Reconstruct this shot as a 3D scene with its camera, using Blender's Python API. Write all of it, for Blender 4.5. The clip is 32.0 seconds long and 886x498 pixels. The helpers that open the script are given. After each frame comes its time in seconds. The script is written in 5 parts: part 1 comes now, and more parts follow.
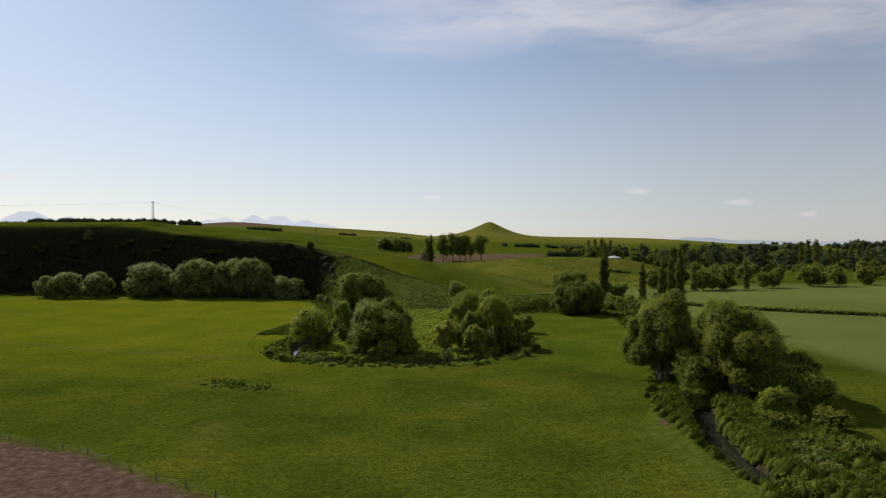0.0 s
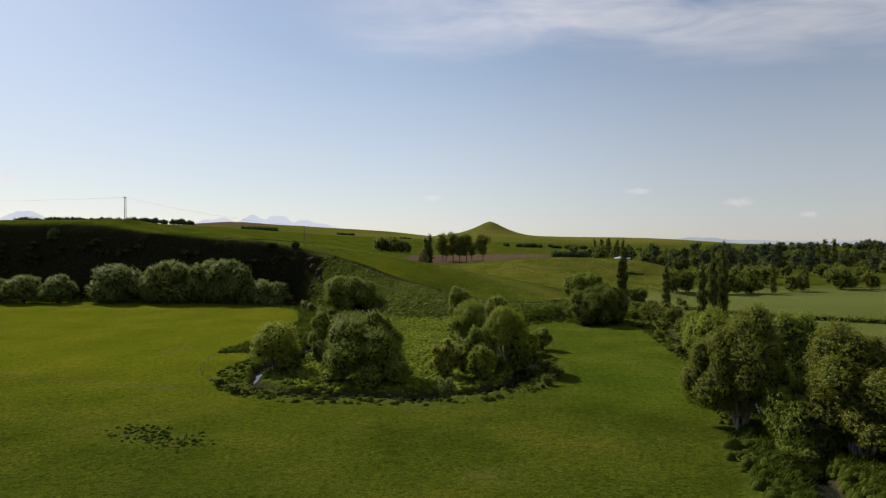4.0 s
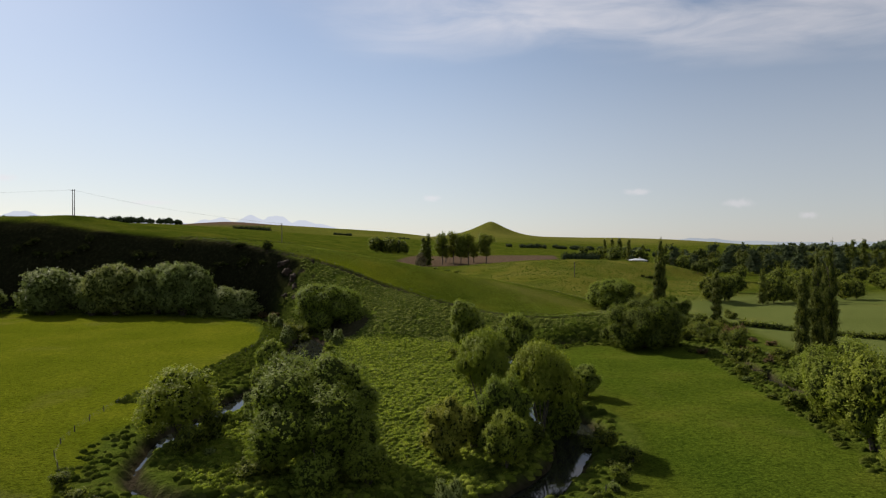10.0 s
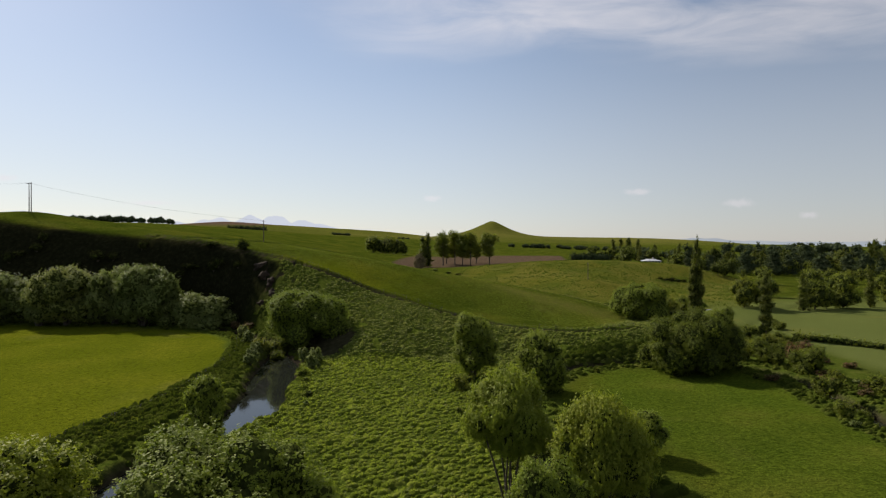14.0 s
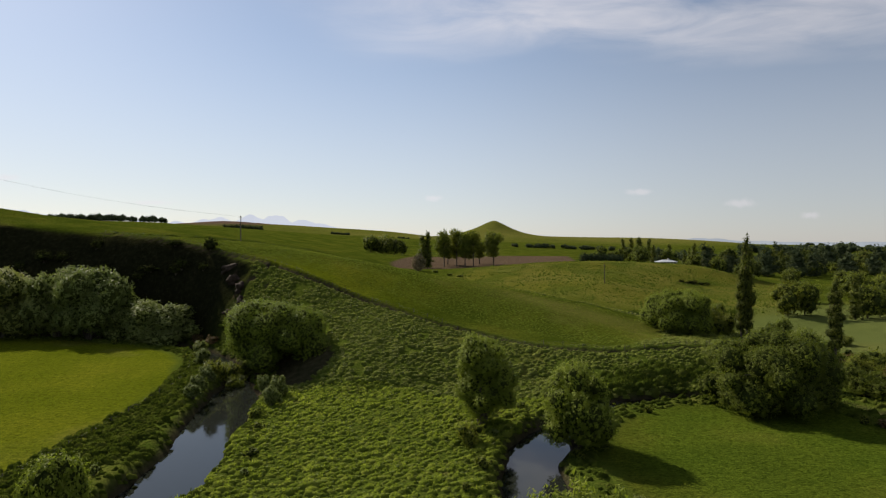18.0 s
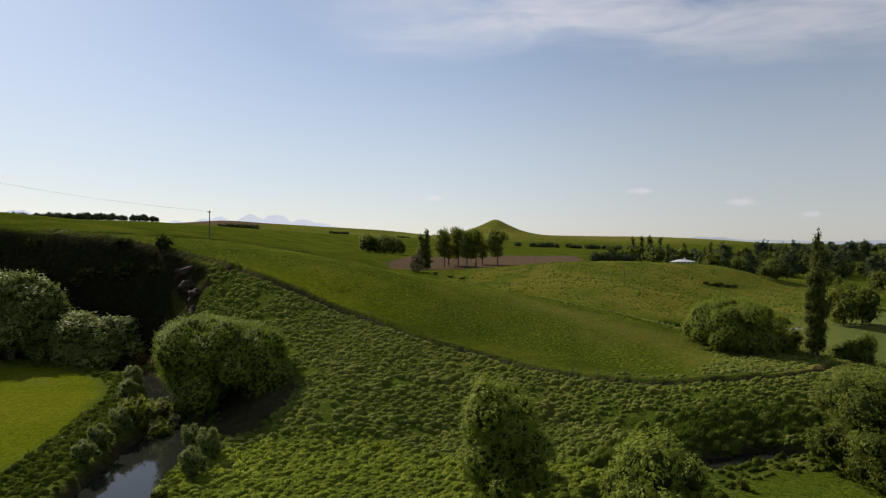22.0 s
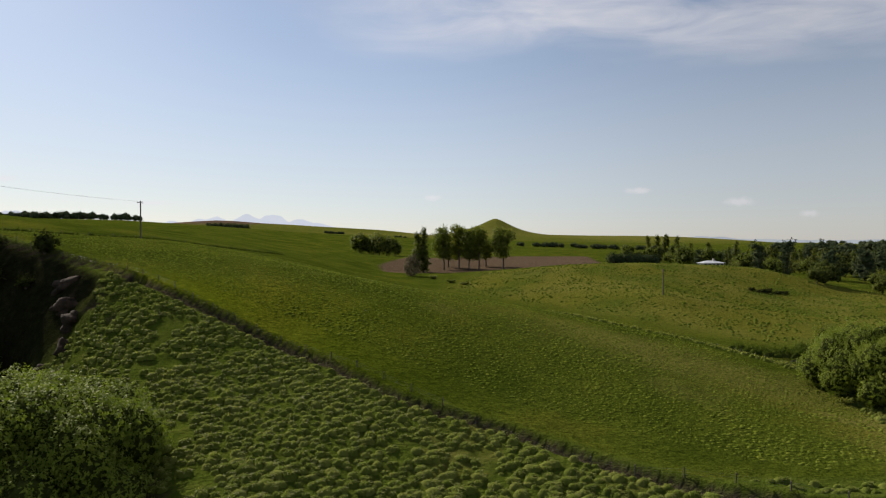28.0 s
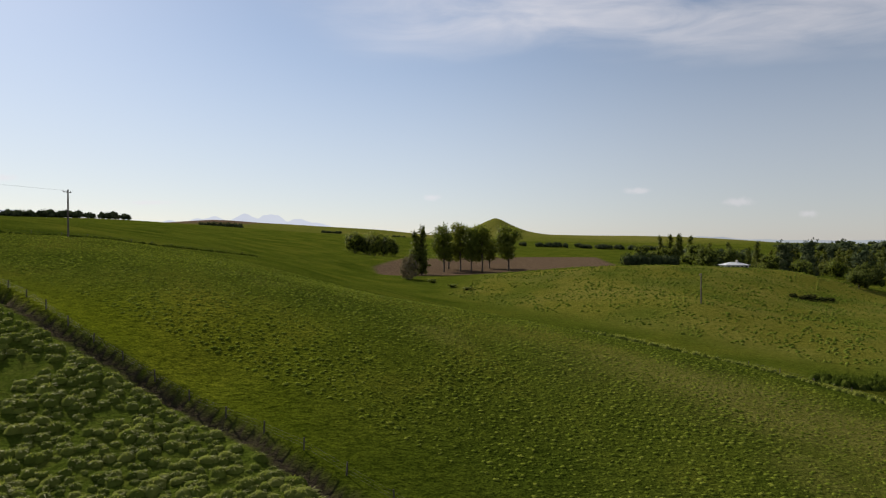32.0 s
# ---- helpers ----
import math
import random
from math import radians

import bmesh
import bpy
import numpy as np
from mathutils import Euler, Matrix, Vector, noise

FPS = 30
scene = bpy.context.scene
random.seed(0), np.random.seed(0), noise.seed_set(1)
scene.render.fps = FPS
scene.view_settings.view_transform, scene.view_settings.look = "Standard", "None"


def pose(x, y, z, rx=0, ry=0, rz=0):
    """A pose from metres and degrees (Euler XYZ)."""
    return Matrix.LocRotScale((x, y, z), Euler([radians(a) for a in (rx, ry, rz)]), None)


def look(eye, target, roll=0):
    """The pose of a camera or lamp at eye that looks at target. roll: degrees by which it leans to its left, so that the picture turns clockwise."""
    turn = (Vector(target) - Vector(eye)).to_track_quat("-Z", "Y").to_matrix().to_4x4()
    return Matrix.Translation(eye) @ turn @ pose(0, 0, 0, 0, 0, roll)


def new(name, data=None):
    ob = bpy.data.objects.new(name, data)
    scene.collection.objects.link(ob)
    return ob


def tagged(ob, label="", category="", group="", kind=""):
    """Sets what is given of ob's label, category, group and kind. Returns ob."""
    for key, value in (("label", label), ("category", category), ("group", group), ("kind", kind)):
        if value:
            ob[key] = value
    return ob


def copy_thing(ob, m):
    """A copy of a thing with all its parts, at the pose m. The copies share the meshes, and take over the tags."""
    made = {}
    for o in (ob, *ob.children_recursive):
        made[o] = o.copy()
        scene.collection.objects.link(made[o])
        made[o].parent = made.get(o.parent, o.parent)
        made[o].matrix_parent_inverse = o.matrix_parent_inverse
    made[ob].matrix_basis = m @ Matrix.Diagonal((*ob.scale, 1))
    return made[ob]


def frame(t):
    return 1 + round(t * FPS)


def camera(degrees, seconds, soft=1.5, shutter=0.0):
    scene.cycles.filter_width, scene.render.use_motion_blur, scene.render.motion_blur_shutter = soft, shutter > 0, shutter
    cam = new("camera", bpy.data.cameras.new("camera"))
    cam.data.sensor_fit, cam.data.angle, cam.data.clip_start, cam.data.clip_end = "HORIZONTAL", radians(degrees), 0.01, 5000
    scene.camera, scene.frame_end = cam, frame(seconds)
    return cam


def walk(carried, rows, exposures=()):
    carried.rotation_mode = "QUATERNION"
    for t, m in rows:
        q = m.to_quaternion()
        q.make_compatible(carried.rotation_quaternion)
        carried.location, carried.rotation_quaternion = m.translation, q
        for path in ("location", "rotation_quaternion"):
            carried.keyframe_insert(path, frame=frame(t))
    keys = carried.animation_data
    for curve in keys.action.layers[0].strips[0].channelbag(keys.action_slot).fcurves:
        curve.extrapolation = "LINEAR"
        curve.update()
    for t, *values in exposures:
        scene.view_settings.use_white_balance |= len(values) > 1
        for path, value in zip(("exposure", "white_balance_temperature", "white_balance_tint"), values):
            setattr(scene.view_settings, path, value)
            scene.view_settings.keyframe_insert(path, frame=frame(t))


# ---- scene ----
# A drone flying level at about 6.4 m/s, 22 m over the river flat.
cam = camera(73.0, 32.0, soft=1.2)
EYE, SPEED = 22.0, 6.553
ROWS = [  # seconds, drift to the right, drift up, yaw, pitch, roll
    (0, -0.15, 0.1, -0.05, -0.22, 0),
    (3, 0, 0, -0.05, -0.24, 0),
    (6, 0.25, 0.07, -0.08, -0.15, -0.04),
    (9, 0.1, 0.15, -0.1, -0.165, -0.06),
    (13, -0.15, 0.05, -0.09, -0.155, -0.03),
    (17, 0, -0.05, 0.02, -0.155, -0.08),
    (19, 0.1, -0.12, 0.06, -0.173, -0.09),
    (21, 0.3, -0.15, 0.1, -0.18, -0.05),
    (23, 0.4, -0.2, 0.13, -0.255, 0.06),
    (25.5, 0.2, -0.15, 0.06, -0.24, 0.08),
    (28, -0.15, -0.1, -0.03, -0.225, 0.11),
    (32, -0.5, 0, -0.1, -0.23, 0.05),
]
walk(cam, [(t, pose(x, SPEED * t - 0.00353 * t * t, EYE + z, 90 + pitch, roll, yaw)) for t, x, z, yaw, pitch, roll in ROWS],
     exposures=((0, 0.58, 6590, 11.3), (32, 0.58, 6590, 11.3)))

# ---- world, sun, exposure ----
SUN_WAY = Vector((-0.63, 0.66, 0.68)).normalized()      # towards the sun
SUN_UP = math.asin(SUN_WAY.z)
SUN_TURN = math.atan2(SUN_WAY.x, SUN_WAY.y)


def links(tree, *pairs):
    for a, b in pairs:
        tree.links.new(a, b)


def make_world():
    w = bpy.data.worlds.new("sky")
    scene.world = w
    w.use_nodes = True
    t = w.node_tree
    t.nodes.clear()
    n = t.nodes.new
    sky = n("ShaderNodeTexSky")
    sky.sky_type, sky.sun_disc = "NISHITA", False
    sky.sun_elevation, sky.sun_rotation = SUN_UP, SUN_TURN
    sky.altitude, sky.air_density, sky.dust_density, sky.ozone_density = 50, 1.0, 0.35, 1.8
    # thin cirrus on a flat layer high overhead
    co = n("ShaderNodeTexCoord")
    sep = n("ShaderNodeSeparateXYZ")
    up = n("ShaderNodeMath"); up.operation = "MAXIMUM"; up.inputs[1].default_value = 0.02
    dx = n("ShaderNodeMath"); dx.operation = "DIVIDE"
    dy = n("ShaderNodeMath"); dy.operation = "DIVIDE"
    com = n("ShaderNodeCombineXYZ")
    links(t, (co.outputs["Generated"], sep.inputs[0]), (sep.outputs[2], up.inputs[0]),
          (sep.outputs[0], dx.inputs[0]), (up.outputs[0], dx.inputs[1]),
          (sep.outputs[1], dy.inputs[0]), (up.outputs[0], dy.inputs[1]),
          (dx.outputs[0], com.inputs[0]), (dy.outputs[0], com.inputs[1]))
    # a sheet of high cloud overhead that ends ahead in a ragged edge
    mp = n("ShaderNodeMapping"); mp.inputs["Scale"].default_value = (0.55, 0.9, 1)
    big = n("ShaderNodeTexNoise"); big.inputs["Scale"].default_value = 1.0; big.inputs["Detail"].default_value = 3
    wav = n("ShaderNodeMath"); wav.operation = "MULTIPLY_ADD"; wav.inputs[1].default_value = 1.5
    sp2 = n("ShaderNodeSeparateXYZ")
    r1 = n("ShaderNodeMapRange"); r1.interpolation_type = "SMOOTHSTEP"
    r1.inputs[1].default_value, r1.inputs[2].default_value, r1.inputs[3].default_value, r1.inputs[4].default_value = 3.25, 4.15, 1.0, 0.0
    rx = n("ShaderNodeMapRange"); rx.interpolation_type = "SMOOTHSTEP"; rx.inputs[1].default_value, rx.inputs[2].default_value = -0.8, 0.1
    both = n("ShaderNodeMath"); both.operation = "MULTIPLY"
    links(t, (com.outputs[0], sp2.inputs[0]), (big.outputs[0], wav.inputs[0]), (sp2.outputs[1], wav.inputs[2]),
          (sp2.outputs[0], rx.inputs[0]), (r1.outputs[0], both.inputs[0]), (rx.outputs[0], both.inputs[1]))
    mp2 = n("ShaderNodeMapping"); mp2.inputs["Scale"].default_value = (1.7, 2.3, 1); mp2.inputs["Rotation"].default_value = (0, 0, 0.35)
    fine = n("ShaderNodeTexNoise"); fine.inputs["Scale"].default_value = 1.0; fine.inputs["Detail"].default_value = 6; fine.inputs["Roughness"].default_value = 0.55
    fine.inputs["Distortion"].default_value = 0.6
    r2 = n("ShaderNodeMapRange"); r2.inputs[1].default_value, r2.inputs[2].default_value = 0.26, 0.66
    mul = n("ShaderNodeMath"); mul.operation = "MULTIPLY"
    amt = n("ShaderNodeMath"); amt.operation = "MULTIPLY"; amt.inputs[1].default_value = 0.68
    # small flat clouds low over the horizon
    ahead = n("ShaderNodeMath"); ahead.operation = "MAXIMUM"; ahead.inputs[1].default_value = 0.05
    fu = n("ShaderNodeMath"); fu.operation = "DIVIDE"
    fv = n("ShaderNodeMath"); fv.operation = "DIVIDE"
    flat = n("ShaderNodeCombineXYZ")
    ruff = n("ShaderNodeTexNoise"); ruff.inputs["Scale"].default_value = 60.0; ruff.inputs["Detail"].default_value = 4
    links(t, (sep.outputs[1], ahead.inputs[0]), (sep.outputs[0], fu.inputs[0]), (ahead.outputs[0], fu.inputs[1]), (sep.outputs[2], fv.inputs[0]), (ahead.outputs[0], fv.inputs[1]),
          (fu.outputs[0], flat.inputs[0]), (fv.outputs[0], flat.inputs[1]), (flat.outputs[0], ruff.inputs[0]))
    m3 = None
    for cu, cv, wide, high in LOW_CLOUDS:
        mp3 = n("ShaderNodeMapping"); mp3.vector_type = "POINT"
        mp3.inputs["Scale"].default_value = (1 / wide, 1 / high, 0); mp3.inputs["Location"].default_value = (-cu / wide, -cv / high, 0)
        far = n("ShaderNodeVectorMath"); far.operation = "LENGTH"
        rag = n("ShaderNodeMath"); rag.operation = "MULTIPLY_ADD"; rag.inputs[1].default_value = 1.6
        r3 = n("ShaderNodeMapRange"); r3.interpolation_type = "SMOOTHSTEP"
        r3.inputs[1].default_value, r3.inputs[2].default_value, r3.inputs[3].default_value, r3.inputs[4].default_value = 0.9, 1.9, 1.0, 0.0
        links(t, (flat.outputs[0], mp3.inputs[0]), (mp3.outputs[0], far.inputs[0]), (ruff.outputs[0], rag.inputs[0]), (far.outputs["Value"], rag.inputs[2]), (rag.outputs[0], r3.inputs[0]))
        if m3 is not None:
            top = n("ShaderNodeMath"); top.operation = "MAXIMUM"
            links(t, (m3.outputs[0], top.inputs[0]), (r3.outputs[0], top.inputs[1]))
            m3 = top
        else:
            m3 = r3
    m4 = n("ShaderNodeMath"); m4.operation = "MULTIPLY"; m4.inputs[1].default_value = 0.55
    add = n("ShaderNodeMath"); add.operation = "ADD"; add.use_clamp = True
    mix = n("ShaderNodeMix"); mix.data_type = "RGBA"; mix.inputs[7].default_value = CLOUD_COLOUR
    # haze that whitens the sky towards the horizon
    hz = n("ShaderNodeMapRange"); hz.interpolation_type = "SMOOTHERSTEP"
    hz.inputs[1].default_value, hz.inputs[2].default_value, hz.inputs[3].default_value, hz.inputs[4].default_value = 0.0, 0.42, 0.58, 0.16
    mixh = n("ShaderNodeMix"); mixh.data_type = "RGBA"; mixh.inputs[7].default_value = HAZE_COLOUR
    away = n("ShaderNodeMapRange"); away.interpolation_type = "SMOOTHSTEP"
    away.inputs[1].default_value, away.inputs[2].default_value, away.inputs[3].default_value, away.inputs[4].default_value = -0.1, 0.62, 1.02, 0.84
    dim = n("ShaderNodeVectorMath"); dim.operation = "SCALE"
    bg = n("ShaderNodeBackground"); bg.inputs[1].default_value = SKY_STRENGTH
    out = n("ShaderNodeOutputWorld")
    links(t, (com.outputs[0], mp.inputs[0]), (mp.outputs[0], big.inputs[0]), (wav.outputs[0], r1.inputs[0]),
          (com.outputs[0], mp2.inputs[0]), (mp2.outputs[0], fine.inputs[0]), (fine.outputs[0], r2.inputs[0]),
          (both.outputs[0], mul.inputs[0]), (r2.outputs[0], mul.inputs[1]), (mul.outputs[0], amt.inputs[0]),
          (m3.outputs[0], m4.inputs[0]),
          (amt.outputs[0], add.inputs[0]), (m4.outputs[0], add.inputs[1]),
          (sep.outputs[2], hz.inputs[0]), (hz.outputs[0], mixh.inputs[0]), (sky.outputs[0], mixh.inputs[6]),
          (add.outputs[0], mix.inputs[0]), (mixh.outputs[2], mix.inputs[6]), (mix.outputs[2], dim.inputs[0]), (sep.outputs[0], away.inputs[0]), (away.outputs[0], dim.inputs["Scale"]), (dim.outputs[0], bg.inputs[0]), (bg.outputs[0], out.inputs[0]))


# small flat clouds: direction across and up, half width and height
LOW_CLOUDS = [(0.328, 0.093, 0.030, 0.0065), (0.500, 0.075, 0.036, 0.009), (0.612, 0.055, 0.024, 0.008), (-0.488, 0.074, 0.055, 0.005), (-0.73, 0.116, 0.025, 0.008), (-0.016, 0.082, 0.018, 0.006)]
CLOUD_COLOUR = (8.0, 7.9, 8.3, 1)
HAZE_COLOUR = (6.5, 6.6, 7.05, 1)
SKY_STRENGTH = 0.066
make_world()
lamp = bpy.data.lights.new("sun", "SUN")
lamp.energy, lamp.angle, lamp.color = 4.95, radians(0.55), (1.0, 0.90, 0.78)
new("sun", lamp).matrix_world = look(SUN_WAY * 100, (0, 0, 0))


# ---- small tools ----
def smooth(a, b, v):
    t = np.clip((v - a) / (b - a), 0, 1)
    return t * t * (3 - 2 * t)


def lattice(x, y, seed):
    h = (x.astype(np.int64) * 374761393 + y.astype(np.int64) * 668265263 + seed * 974711) & 0x7FFFFFFF
    h = ((h ^ (h >> 13)) * 1274126177) & 0x7FFFFFFF
    return ((h ^ (h >> 16)) & 0xFFFF) / 65535.0


def bumps(x, y, size, seed=0, octaves=1):
    """Smooth noise about 0, from -1 to 1."""
    total, amp, norm = 0, 1.0, 0
    for k in range(octaves):
        u, v = x / size, y / size
        i, j = np.floor(u), np.floor(v)
        f, g = u - i, v - j
        f, g = f * f * (3 - 2 * f), g * g * (3 - 2 * g)
        a, b = lattice(i, j, seed + k), lattice(i + 1, j, seed + k)
        c, d = lattice(i, j + 1, seed + k), lattice(i + 1, j + 1, seed + k)
        total = total + amp * ((a * (1 - f) + b * f) * (1 - g) + (c * (1 - f) + d * f) * g)
        norm += amp
        amp, size = amp * 0.5, size * 0.5
    return total / norm * 2 - 1


def hummocks(x, y, size, seed=0):
    """Rounded lumps side by side, with creases between: 0 to 1."""
    u, v = x / size, y / size
    i, j = np.floor(u), np.floor(v)
    best = np.full(x.shape, 9.0)
    for a in (-1, 0, 1):
        for b in (-1, 0, 1):
            p = i + a + 0.15 + 0.7 * lattice(i + a, j + b, seed)
            q = j + b + 0.15 + 0.7 * lattice(i + a, j + b, seed + 1)
            best = np.minimum(best, (u - p) ** 2 + (v - q) ** 2)
    return np.clip(1 - best / 0.5, 0, 1)


def line_distance(x, y, pts, closed=False):
    """Distance to a polyline, and the side (+1 to its left)."""
    best = np.full(x.shape, 1e9)
    side = np.ones(x.shape)
    pairs = list(zip(pts[:-1], pts[1:])) + ([(pts[-1], pts[0])] if closed else [])
    for (ax, ay), (bx, by) in pairs:
        ex, ey = bx - ax, by - ay
        t = np.clip(((x - ax) * ex + (y - ay) * ey) / (ex * ex + ey * ey), 0, 1)
        dx, dy = x - ax - t * ex, y - ay - t * ey
        d = np.hypot(dx, dy)
        near = d < best
        side = np.where(near, np.where(ex * dy - ey * dx >= 0, 1.0, -1.0), side)
        best = np.where(near, d, best)
    return best, side


def inside(x, y, poly):
    """How deep inside a polygon (metres; negative outside)."""
    d, _ = line_distance(x, y, poly, True)
    odd = np.zeros(x.shape, bool)
    for (ax, ay), (bx, by) in zip(poly, poly[1:] + poly[:1]):
        if ay != by:
            odd ^= ((ay > y) != (by > y)) & (x < (bx - ax) * (y - ay) / (by - ay) + ax)
    return np.where(odd, d, -d)


def curve_points(pts, step):
    """Points every step metres along a smooth curve through pts."""
    p = np.array(pts, float)
    q = np.vstack([2 * p[0] - p[1], p, 2 * p[-1] - p[-2]])
    out = []
    for i in range(1, len(q) - 2):
        n = max(1, int(np.linalg.norm(q[i + 1] - q[i]) / step))
        for k in range(n):
            t = k / n
            out.append(0.5 * (2 * q[i] + (q[i + 1] - q[i - 1]) * t + (2 * q[i - 1] - 5 * q[i] + 4 * q[i + 1] - q[i + 2]) * t * t
                              + (3 * q[i] - q[i - 1] - 3 * q[i + 1] + q[i + 2]) * t ** 3))
    out.append(p[-1])
    return np.array(out)


def mesh_of(name, verts, faces, material, shade=False):
    """A mesh from arrays; faces all of one size."""
    verts, faces = np.asarray(verts, np.float32), np.asarray(faces, np.int32)
    me = bpy.data.meshes.new(name)
    k = faces.shape[1]
    me.vertices.add(len(verts)); me.vertices.foreach_set("co", verts.ravel())
    me.loops.add(faces.size); me.loops.foreach_set("vertex_index", faces.ravel())
    me.polygons.add(len(faces)); me.polygons.foreach_set("loop_start", np.arange(0, faces.size, k, dtype=np.int32))
    if shade:
        me.polygons.foreach_set("use_smooth", np.ones(len(faces), bool))
    me.update(calc_edges=True)
    me.materials.append(material)
    return me


def part_of(name, me, parent, label=""):
    ob = new(name, me)
    ob.parent = parent
    return tagged(ob, label)


def empty(name, m=None):
    ob = new(name)
    ob.empty_display_size = 0.3
    if m is not None:
        ob.matrix_basis = m
    return ob


# ---- the lie of the land: ridge, foot and gully lines with their heights ----
EDGES = {
    "foot": [(-420, 300, 1), (-260, 285, 0), (-170, 275, 0), (-100, 272, 0), (-64, 264, 0.2), (-42, 238, 0.4), (-25, 212, 0.6), (-14, 204, 0.8),
             (5, 213, 0.8), (15, 216, 1.0), (28, 210.5, 0.5), (42, 212, 0.4), (62, 218, 0.2), (78, 236, 0.2), (90, 262, 0), (120, 300, 0), (170, 330, 0)],
    "rim": [(-420, 340, 36), (-300, 318, 34), (-229, 305, 33.5), (-170, 299, 33.5), (-152, 296, 32.8), (-133, 291, 29.6), (-115, 290, 27.6), (-96, 287, 26), (-74, 276.5, 24), (-52, 268, 20.2), (-36, 258, 16.9),
            (-24.5, 252, 13.1), (-13, 246, 9.5), (-4, 239, 7.4), (6, 235, 5.2), (17, 227.5, 4.1), (27, 223, 3.7), (40, 223, 4.2), (52, 229, 3.6), (64, 242, 2.2), (80, 262, 1.0), (100, 292, 0.9), (140, 322, 0.8), (175, 350, 0.6)],
    "back": [(-420, 375, 38), (-300, 345, 36), (-229, 332, 35.5), (-170, 328, 35.4), (-144, 330, 33.3), (-126, 331, 31), (-111, 334, 29.2), (-103, 346, 28.6)],
    "paddock": [(-38, 276, 20.2), (-24, 260, 16.2), (-8, 256, 12.8), (1, 247, 8.5), (18, 256, 8.6), (30, 250, 6.0), (46, 253, 3.0)],
    "crest": [(-65, 312, 23.7), (-47, 356, 19.5), (-28, 318, 17.2), (-10, 300, 14.2), (5, 300, 11.8), (22, 292, 9.4), (40, 283, 6.3), (54, 262, 3.4)],
    "gully": [(-20, 440, 9.5), (-8, 415, 8), (2, 385, 6.8), (12, 358, 5.4), (27, 332, 3.6), (45, 312, 2.4), (62, 295, 0.9), (82, 274, 0.4)],
    "knoll": [(10, 452, 10.0), (25, 425, 11.2), (60, 432, 14.0), (100, 436, 14.2), (140, 440, 11.5), (160, 450, 7.5), (178, 462, 2.8)],
    "knoll_side": [(45, 385, 8.6), (64, 356, 7.7), (100, 365, 2.4), (117, 396, 5.2), (150, 415, 3.5)],
    "plateau": [(-149, 309, 34.8), (-78, 312, 24.7), (-92, 302, 26.4), (-90, 420, 24), (-150, 480, 32), (-300, 450, 40), (-60, 480, 17), (-100, 620, 24), (-50, 630, 15.5)],
    "house_flat": [(-30, 480, 9.9), (0, 495, 9.8), (30, 497, 10.0), (70, 540, 13.2), (40, 590, 14.6), (110, 590, 14.6), (110, 470, 11.8), (140, 500, 11.0), (180, 520, 6.0)],
    "far": [(0, 700, 17), (120, 720, 15), (-250, 700, 42), (-500, 700, 50), (-560, 850, 56), (-380, 890, 54), (-650, 1500, 62), (-226, 1446, 52), (60, 1300, 38), (400, 1350, 38), (300, 760, 6),
            (700, 1500, 36), (950, 1500, 20), (600, 700, 3), (900, 800, 4), (1400, 1400, 14)],
    "flat": [(-420, -100, 0), (-200, -100, 0), (0, -100, 0), (200, -100, 0), (420, -100, 0), (-420, 100, 0), (-200, 60, 0), (-200, 180, 0), (-60, 0, 0),
             (-60, 100, 0), (-60, 180, 0), (0, 60, 0), (0, 120, 0), (0, 175, 0), (40, 175, 0), (60, 60, 0), (60, 140, 0), (110, 200, 0), (150, 100, 0), (160, 260, 0),
             (260, 200, 0), (260, 340, 0), (400, 300, 0), (400, 480, 1), (200, 420, 0.5), (-60, 225, 0), (-120, 245, 0), (-300, 250, 0)],
}


LINES = ("back", "paddock", "crest", "gully", "knoll")
FOOT_3D, RIM_3D = curve_points(EDGES["foot"], 6.0), curve_points(EDGES["rim"], 6.0)
FOOT, RIM_ALL = [tuple(p[:2]) for p in FOOT_3D], [tuple(p[:2]) for p in RIM_3D]
RIM = [tuple(p[:2]) for p in curve_points(EDGES["rim"][7:-4], 5.0)]


def hill_knots():
    """Heights of the upland alone; it runs on level past its rim, over the slope below."""
    k = [np.array(EDGES[n], float) for n in ("plateau", "house_flat", "knoll_side", "far")] + [curve_points(EDGES[n], 14.0) for n in LINES]
    rim = RIM_3D[::2]
    over = FOOT_3D[::3].copy()
    for p in over:
        p[2] = rim[np.argmin(np.hypot(rim[:, 0] - p[0], rim[:, 1] - p[1])), 2]
    right = np.array([p for p in EDGES["flat"] if p[0] > 100 and p[1] > 220], float)
    return np.vstack(k + [rim, over, right])


KNOTS = hill_knots()


def kernel(r):
    return np.sqrt(r * r + 0.006)


def solve_land():
    p = KNOTS[:, :2] / 100
    n = len(p)
    r = np.hypot(p[:, None, 0] - p[None, :, 0], p[:, None, 1] - p[None, :, 1])
    a = np.zeros((n + 3, n + 3))
    a[:n, :n] = kernel(r) - 0.0004 * np.eye(n)
    a[:n, n], a[:n, n + 1:] = 1, p
    a[n:, :n] = a[:n, n:].T
    return np.linalg.solve(a, np.concatenate([KNOTS[:, 2], np.zeros(3)]))


